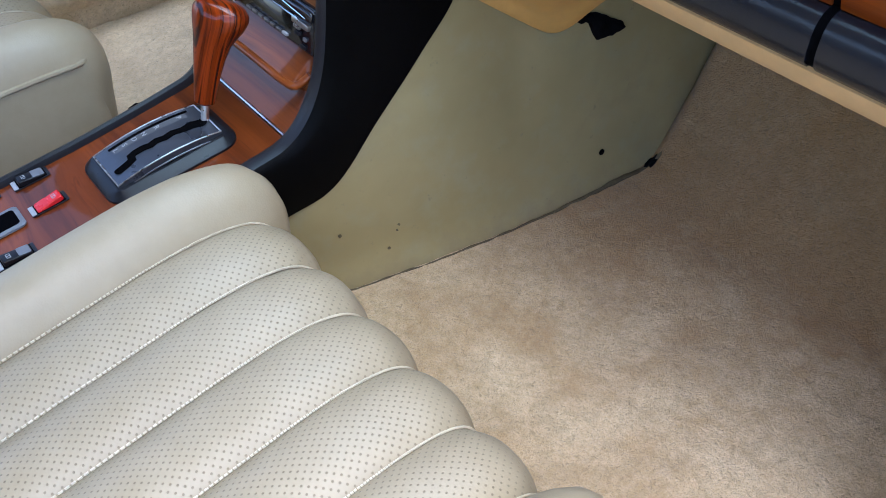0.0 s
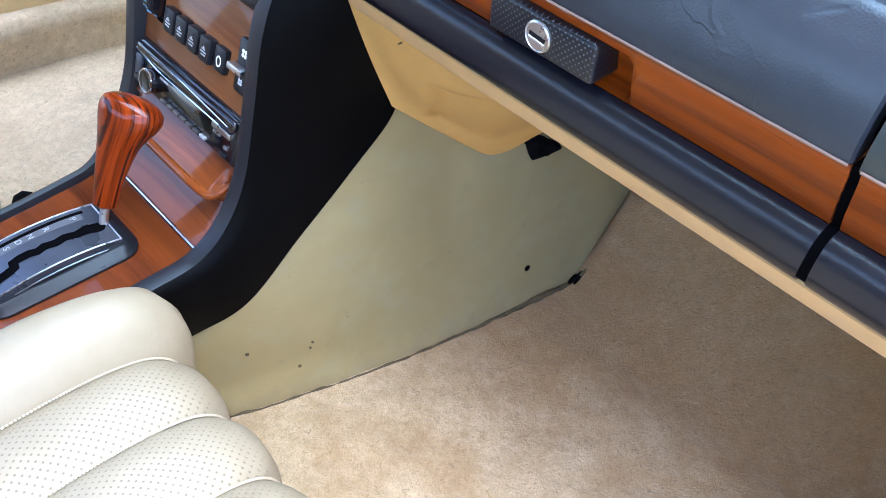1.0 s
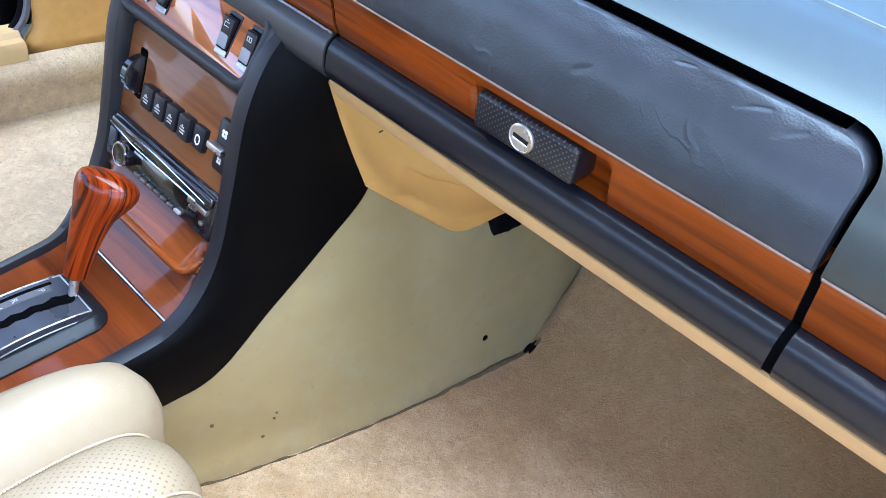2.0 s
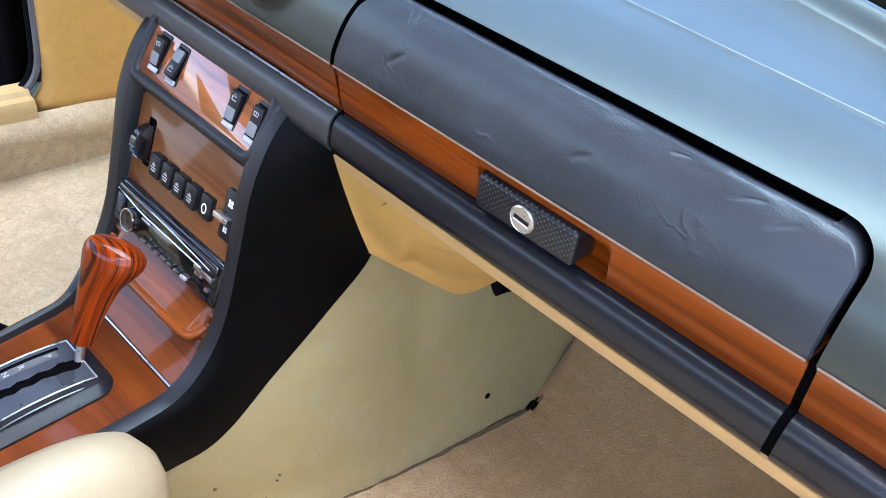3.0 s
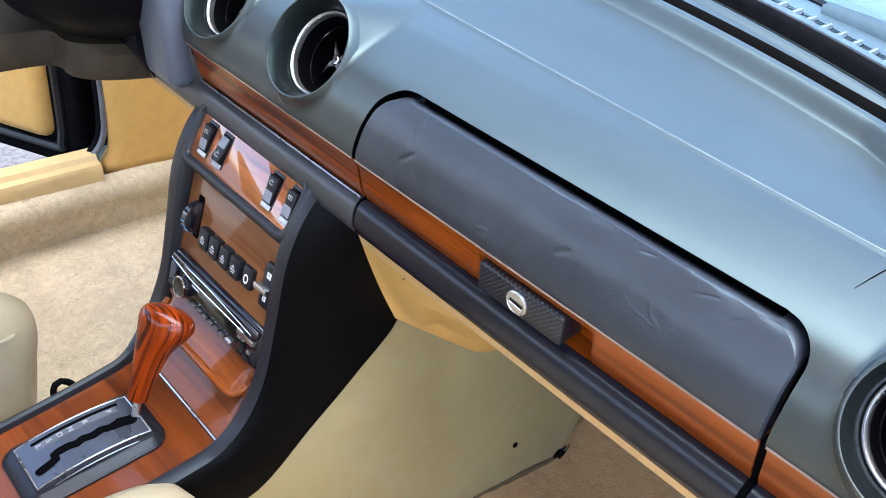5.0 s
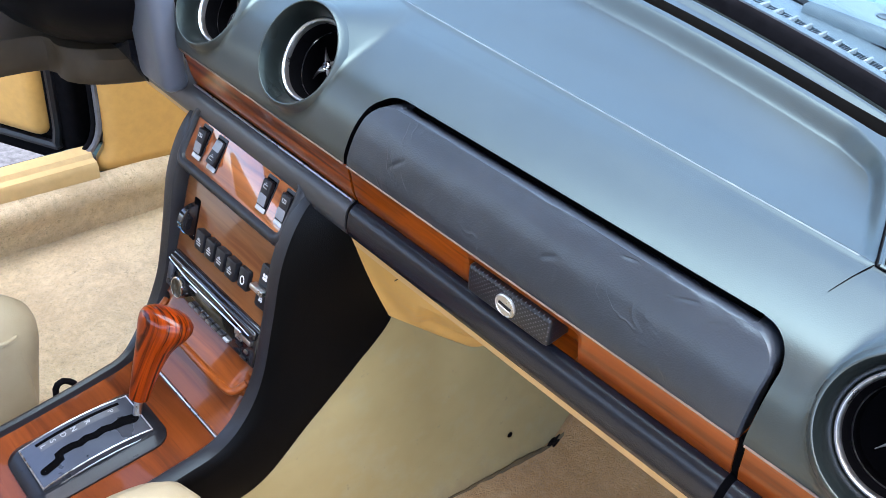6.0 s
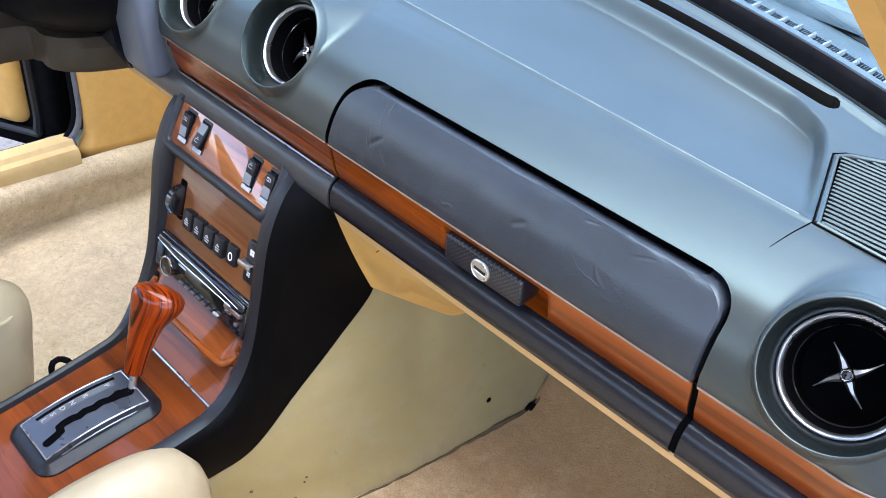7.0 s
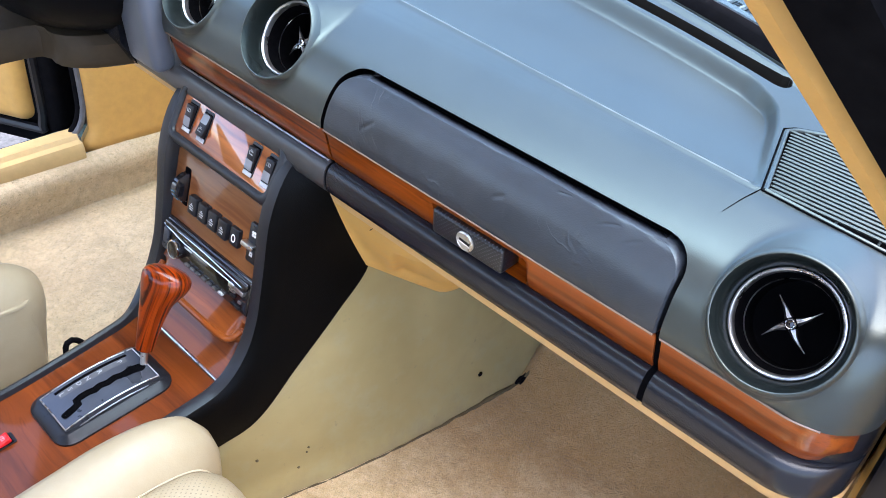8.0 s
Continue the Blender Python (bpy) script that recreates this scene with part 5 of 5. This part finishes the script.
def ashtray():
    sect = [(-0.056, 0.352), (-0.0615, 0.346), (-0.069, 0.3375), (-0.0775, 0.3300), (-0.0815, 0.3250), (-0.0805, 0.3205), (-0.0745, 0.3178), (-0.0680, 0.3150), (-0.0740, 0.3040), (-0.0900, 0.2890), (-0.1065, 0.2745)]
    rows = []
    for x in stations(-0.097, 0.095, 0.004):
        k = smooth(0.080, 0.096, abs(x))
        rows.append([Vector((XC + x, y + (0.012 * k if 2 <= i <= 7 else 0), z - (0.003 * k if 2 <= i <= 5 else 0))) for i, (y, z) in enumerate(sect)])
    a = part("ashtray_lid", grid(rows), M_LACQUER, CONSOLE, "glossy wood ashtray lid with a rolled lip")
    part("lid_lip", rod([(XC - 0.094, -0.064, 0.336), (XC - 0.088, -0.0790, 0.3260), (XC - 0.070, -0.0835, 0.3225), (XC, -0.0840, 0.3222), (XC + 0.068, -0.0835, 0.3225), (XC + 0.086, -0.0790, 0.3265), (XC + 0.092, -0.066, 0.336)], 0.0046, 12, n=60), M_LACQUER, a, "rolled glossy wooden lip")
    part("lid_line", rod([(XC - 0.096, -0.1075, 0.2745), (XC, -0.1075, 0.2745), (XC + 0.096, -0.1075, 0.2745)], 0.0018, 6, n=10), M_SATIN, a, "thin bright trim line")




def deck_z(y):
    return 0.2715 + DECK_S * (y + 0.108)


def deck():
    rows = [[Vector((XC + x, y, deck_z(y))) for x in (-0.099 + left_step(y), 0.0, 0.098)] for y in stations(-0.62, -0.109, 0.02)]
    part("deck", grid(rows), M_DECK, CONSOLE, "varnished wood deck round the selector")
    ang = math.atan(DECK_S)
    for x, y, f, c in ((-0.016, -0.350, 1, M_RED), (-0.070, -0.350, -1, None), (-0.074, -0.405, 1, None), (0.036, -0.405, -1, None)):
        m = Matrix.Translation((x, y, deck_z(y) + 0.001)) @ Matrix.Rotation(ang, 4, "X")
        rocker(m, CONSOLE, True, f, c)
    m = Matrix.Translation((-0.020, -0.402, deck_z(-0.402) + 0.001)) @ Matrix.Rotation(ang, 4, "X")
    fr = part("socket_frame", plate(0.018, 0.024, 0.006, 0.003, m), M_GREYSW, CONSOLE, "grey frame with a dark opening")
    part("opening", plate(0.013, 0.019, 0.004, 0.0004, m @ Matrix.Translation((0, 0, 0.003))), M_VOID, fr)


def selector():
    """The automatic selector: bezel, plate with its gate, letters, rod and wooden knob."""
    t = thing("gear_selector", (-0.004, -0.22, deck_z(-0.22)), "automatic gear selector with a varnished wooden knob", "gear selector")
    m = Matrix.Translation((-0.0035, -0.222, deck_z(-0.222))) @ Matrix.Rotation(math.atan(DECK_S), 4, "X")

    def rounded(w, h, r, z, n=6, dx=0.0, dy=0.0):
        pts = []
        for cx, cy, a0 in ((w - r, h - r, 0), (-w + r, h - r, 90), (-w + r, -h + r, 180), (w - r, -h + r, 270)):
            pts += [m @ Vector((dx + cx + r * math.cos(radians(a0 + 90 * k / n)), dy + cy + r * math.sin(radians(a0 + 90 * k / n)), z)) for k in range(n + 1)]
        return pts

    part("bezel", grid([rounded(0.049, 0.078, 0.022, 0.0), rounded(0.049, 0.078, 0.022, 0.003), rounded(0.046, 0.075, 0.020, 0.006), rounded(0.041, 0.070, 0.012, 0.009), rounded(0.0385, 0.0655, 0.006, 0.011)], wrap=True, cap=True), M_BEZEL, t, "sloping dark grey bezel")
    # arched plate
    def arch(y):
        return 0.0160 - 0.0065 * (y / 0.063) ** 2 + 0.004

    rows = []
    for j in range(15):
        y = lerp(-0.063, 0.063, j / 14)
        rows.append([m @ Vector((x, y, arch(y) - d)) for x, d in ((-0.0335, 0.010), (-0.0335, 0.0), (-0.011, -0.0005), (0.011, -0.0005), (0.0335, 0.0), (0.0335, 0.010))])
    bm = grid(rows)
    grid([rows[0], [p + Vector((0, 0, -0.012)) for p in rows[0]]], bm)
    grid([rows[-1], [p + Vector((0, 0, -0.012)) for p in rows[-1]]], bm)
    part("plate", bm, M_PLATE, t, "dark arched metal plate")
    for x in (-0.0325, 0.0325):
        part("edge_line", rod([m @ Vector((x, lerp(-0.0625, 0.0625, k / 6), arch(lerp(-0.0625, 0.0625, k / 6)) + 0.0004)) for k in range(7)], 0.0009, 6, n=30), M_SATIN, t, "bright edge line")
    for y in (-0.0625, 0.0625):
        part("edge_line", rod([m @ Vector((-0.0325, y, arch(y) + 0.0004)), m @ Vector((0, y, arch(y) + 0.0010)), m @ Vector((0.0325, y, arch(y) + 0.0004))], 0.0009, 6, n=10), M_SATIN, t, "bright edge line")
    for x in (-0.0352, 0.0352):
        part("lower_line", rod([m @ Vector((x, lerp(-0.064, 0.064, k / 6), arch(lerp(-0.064, 0.064, k / 6)) - 0.0062)) for k in range(7)], 0.0009, 6, n=30), M_STEEL, t, "bright lower edge line")
    # stepped gate: a flat black strip with the slot's shade in its colour
    path = [Vector(p + (0,)) for p in [(0.014, -0.052), (0.0125, -0.041), (0.0105, -0.034), (0.004, -0.0325), (0.0028, -0.026), (0.003, -0.016), (0.0055, -0.009), (0.003, -0.001), (0.0055, 0.009), (0.003, 0.019), (0.0055, 0.030), (0.004, 0.041), (0.006, 0.052)]]
    rows = []
    for i, p in enumerate(path):
        d = (path[min(i + 1, len(path) - 1)] - path[max(i - 1, 0)]).normalized()
        s = Vector((d.y, -d.x, 0)) * (0.0052 if i < len(path) - 2 else 0.0070)
        rows.append([m @ (p - s + Vector((0, 0, arch(p.y) + 0.0009))), m @ (p + s + Vector((0, 0, arch(p.y) + 0.0009)))])
    part("gate", grid(rows), M_VOID, t, "dark stepped gate")
    for end in (path[0], path[-1]):
        part("gate_end", lathe([(0.0005, 0.0), (0.0052 if end is path[0] else 0.0070, 0.0)], m @ Matrix.Translation(end + Vector((0, 0, arch(end.y) + 0.00095))), 20), M_VOID, t)
    rows = [[m @ Vector((x, y, arch(y) + 0.0008)) for x in (-0.0225, -0.0130)] for y in [lerp(-0.045, 0.046, k / 12) for k in range(13)]]
    part("letter_strip", grid(rows), M_STRIP, t, "silver letter strip")
    # groove drawn flat, its shade painted black
    rows = [[m @ Vector((x, y, arch(y) + 0.0007)) for x in (-0.0270, -0.0226)] for y in [lerp(-0.047, 0.050, k / 12) for k in range(13)]]
    part("strip_shade", grid(rows), M_VOID, t, "flat black strip painted as a shaded groove")
    for ch, y in zip("LSDNRP", (-0.041, -0.030, -0.018, -0.006, 0.010, 0.037)):
        cu = bpy.data.curves.new("letter", "FONT")
        cu.body, cu.size, cu.align_x, cu.align_y, cu.extrude = ch, 0.0088, "CENTER", "CENTER", 0.0002
        tmp = bpy.data.objects.new("letter", cu)
        me = bpy.data.meshes.new_from_object(tmp)
        bpy.data.objects.remove(tmp)
        me.materials.clear()
        me.materials.append(M_MARK)
        me.transform(m @ Matrix.Translation((-0.0178, y, arch(y) + 0.0012)))
        ob = new("letter", me)
        ob.parent, ob.matrix_parent_inverse = t, Matrix.Translation(t.location).inverted()
        tagged(ob, "white letter " + ch)
    part("rod", rod([(0.001, -0.168, 0.272), (-0.003, -0.162, 0.288), (-0.007, -0.156, 0.305)], 0.0048, 12, n=8), M_SATIN, t, "steel selector rod")
    # knob: an oval grip that swells towards its top and leans outward
    a, b = Vector((-0.007, -0.158, 0.298)), Vector((-0.017, -0.116, 0.407))
    ax = (b - a).normalized()
    u = Vector((0.80, 0.55, 0)).normalized()
    u = (u - ax * u.dot(ax)).normalized()
    w = ax.cross(u)
    rows = []
    for s, ru, rw, off in ((0.0, 0.0085, 0.0085, 0), (0.02, 0.0115, 0.0115, 0), (0.15, 0.0130, 0.0125, 0), (0.30, 0.0150, 0.0140, 0.0005), (0.45, 0.0175, 0.0155, 0.0015), (0.60, 0.0210, 0.0175, 0.0035), (0.70, 0.0255, 0.0190, 0.0065),
                           (0.78, 0.0295, 0.0205, 0.0090), (0.86, 0.0320, 0.0212, 0.0105), (0.92, 0.0315, 0.0205, 0.0105), (0.97, 0.0275, 0.0180, 0.0095), (1.0, 0.0200, 0.0130, 0.008), (1.012, 0.0110, 0.0070, 0.007), (1.016, 0.0020, 0.0015, 0.006)):
        c = a.lerp(b, s) + u * off
        rows.append([c + u * (ru * math.cos(k)) + w * (rw * math.sin(k)) for k in (2 * math.pi * i / 36 for i in range(36))])
    part("knob", grid(rows, wrap=True, cap=True), M_KNOB, t, "reddish striped varnished wooden knob")
    return t


M_STRIP = plain("grey_letter_strip", (0.085, 0.09, 0.10), 0.4, 0.0, bump=0)
console_sides()
upper_panels()
climate_controls()
radio()
ashtray()
deck()
selector()


# ---- seats ----
def seat(name, x0, label):
    """A front seat's cushion: smooth bolsters, stitched pleats between them, piped sides. x0 is its inner edge."""
    t = thing(name, (x0 + 0.25, -0.45, FLOOR), label, "car seat", group="front seats")
    W = 0.556
    SEAM = [0.088 + 0.0757 * k for k in range(6)]
    path = curve([(0, -0.95, 0.262), (0, -0.62, 0.268), (0, -0.42, 0.292), (0, -0.30, 0.306), (0, -0.236, 0.303), (0, -0.201, 0.286), (0, -0.184, 0.252), (0, -0.182, 0.205), (0, -0.192, 0.13), (0, -0.206, 0.075)], 8)

    def surface(x, i, lift):
        p, d = path[i], (path[min(i + 1, len(path) - 1)] - path[max(i - 1, 0)]).normalized()
        n = Vector((0, -d.z, d.y))
        n = n if n.z > 0 or n.y > 0 else -n
        return Vector((x0 + x, p.y, p.z)) + n * lift

    fade = [1 - 0.75 * smooth(60, 72, i) for i in range(len(path))]
    for a, b in zip(SEAM, SEAM[1:]):
        rows = []
        for i in range(len(path)):
            row = []
            for k in range(13):
                u = k / 12
                puff = 0.0135 * (1 - abs(2 * u - 1) ** 2.4) * fade[i] - 0.0065
                row.append(surface(lerp(a, b, u), i, puff + 0.0012 * noise.noise((a * 20 + u, i * 0.25, x0))))
            rows.append(row)
        part("pleat", grid(rows), M_PERF, t, "perforated padded leather pleat")
    for a in SEAM:
        bm = bmesh.new()
        for i in range(4, 66):
            for h in (0.0, 0.25, 0.5, 0.75):
                p = surface(a, i, -0.0030).lerp(surface(a, i + 1, -0.0030), h)
                q = surface(a, i, -0.0030).lerp(surface(a, i + 1, -0.0030), h + 0.17)
                if p.y > -0.52:
                    rod([p + Vector((0.0012, 0, 0)), q + Vector((0.0012, 0, 0))], 0.0011, 4, bm, n=0)
        part("stitching", bm, M_STITCH, t, "raised cream stitching")
    for s in (0, 1):
        rows = []
        for i in range(len(path)):
            k_front = smooth(36, 60, i)
            top = [(0.0, -0.085), (0.0, -0.050), (0.0, -0.022), (0.003, -0.006), (0.013, 0.013), (0.030, 0.025), (0.050, 0.028), (0.064, 0.023), (0.075, 0.013), (0.083, 0.003), (0.0880, -0.0065)]
            row = []
            for x, l in top:
                xx = x if s == 0 else W - x
                # the front corner is rounded off
                cut = (0.025 if s else 0.045) * (1 - smooth(0.0, 0.085, x)) * k_front
                deep = 0.30 if s and l < 0 else 0.75
                p = surface(xx, i, l * lerp(1.2, deep, k_front) + 0.0008 * noise.noise((x * 60, i * 0.3, s)))
                p.y -= cut
                row.append(p)
            low = [row[0] + Vector((0, 0, -d)) for d in (0.06, 0.12)]
            for q in low:
                q.z = max(q.z, 0.07)
            rows.append(low[::-1] + row)
        part("bolster", grid(rows), M_LEATHER, t, "smooth cream leather bolster")
        x = -0.0005 if s == 0 else W + 0.0005
        pts = []
        for i in range(0, 41, 4):
            p = surface(x, i, -0.015 * lerp(1.2, 0.30 if s else 0.75, smooth(36, 60, i)))
            p.y -= (0.025 if s else 0.045) * smooth(36, 60, i)
            pts.append(p)
        if s:
            rows = []
            for y, dx in [(lerp(-0.94, -0.215, k / 20), 0.0) for k in range(21)] + [(-0.203, 0.002), (-0.195, 0.008), (-0.190, 0.018), (-0.187, 0.04)]:
                top = min(0.270, min(path, key=lambda p: abs(p.y - y) + (9 if p.z < 0.25 else 0)).z - 0.018)
                rows.append([Vector((x0 + W + 0.001 - dx, y, lerp(0.07, top, k / 5))) for k in range(6)])
            part("side_panel", grid(rows), M_LEATHER, t, "plain upright leather side")
        if s:
            pts = [Vector((x0 + x, y, table(y, (-0.95, 0.247), (-0.62, 0.255), (-0.42, 0.276), (-0.30, 0.290), (-0.2, 0.290)))) for y in (-0.94, -0.78, -0.62, -0.50, -0.40, -0.32, -0.26, -0.225)]
            pts += [Vector((x0 + x - 0.003, -0.208, 0.288)), Vector((x0 + x - 0.015, -0.196, 0.286)), Vector((x0 + x - 0.045, -0.190, 0.282))]
        part("piping", rod(pts, 0.0032, 6, n=70), M_LEATHER, t, "rolled leather piping")
    return t


seat("passenger_seat", 0.105, "cream leather passenger seat with stitched perforated pleats")
seat("driver_seat", -0.731, "cream leather driver seat with smooth rounded front corner").location += Vector((-0.018, -0.022, 0.0))


def seat_lever():
    t = thing("seat_lever", (-0.156, -0.18, FLOOR), "black looped seat adjusting lever beside the console", "lever")
    part("loop", rod([(-0.157, -0.204, 0.06), (-0.156, -0.203, 0.205), (-0.155, -0.200, 0.226), (-0.155, -0.195, 0.231), (-0.155, -0.189, 0.227), (-0.155, -0.176, 0.205), (-0.155, -0.160, 0.06)], 0.0042, 8, n=40), M_RUBBER, t)
    part("foot", block((-0.164, -0.215, 0.05), (-0.148, -0.15, 0.066), 0.004), M_RUBBER, t)


seat_lever()
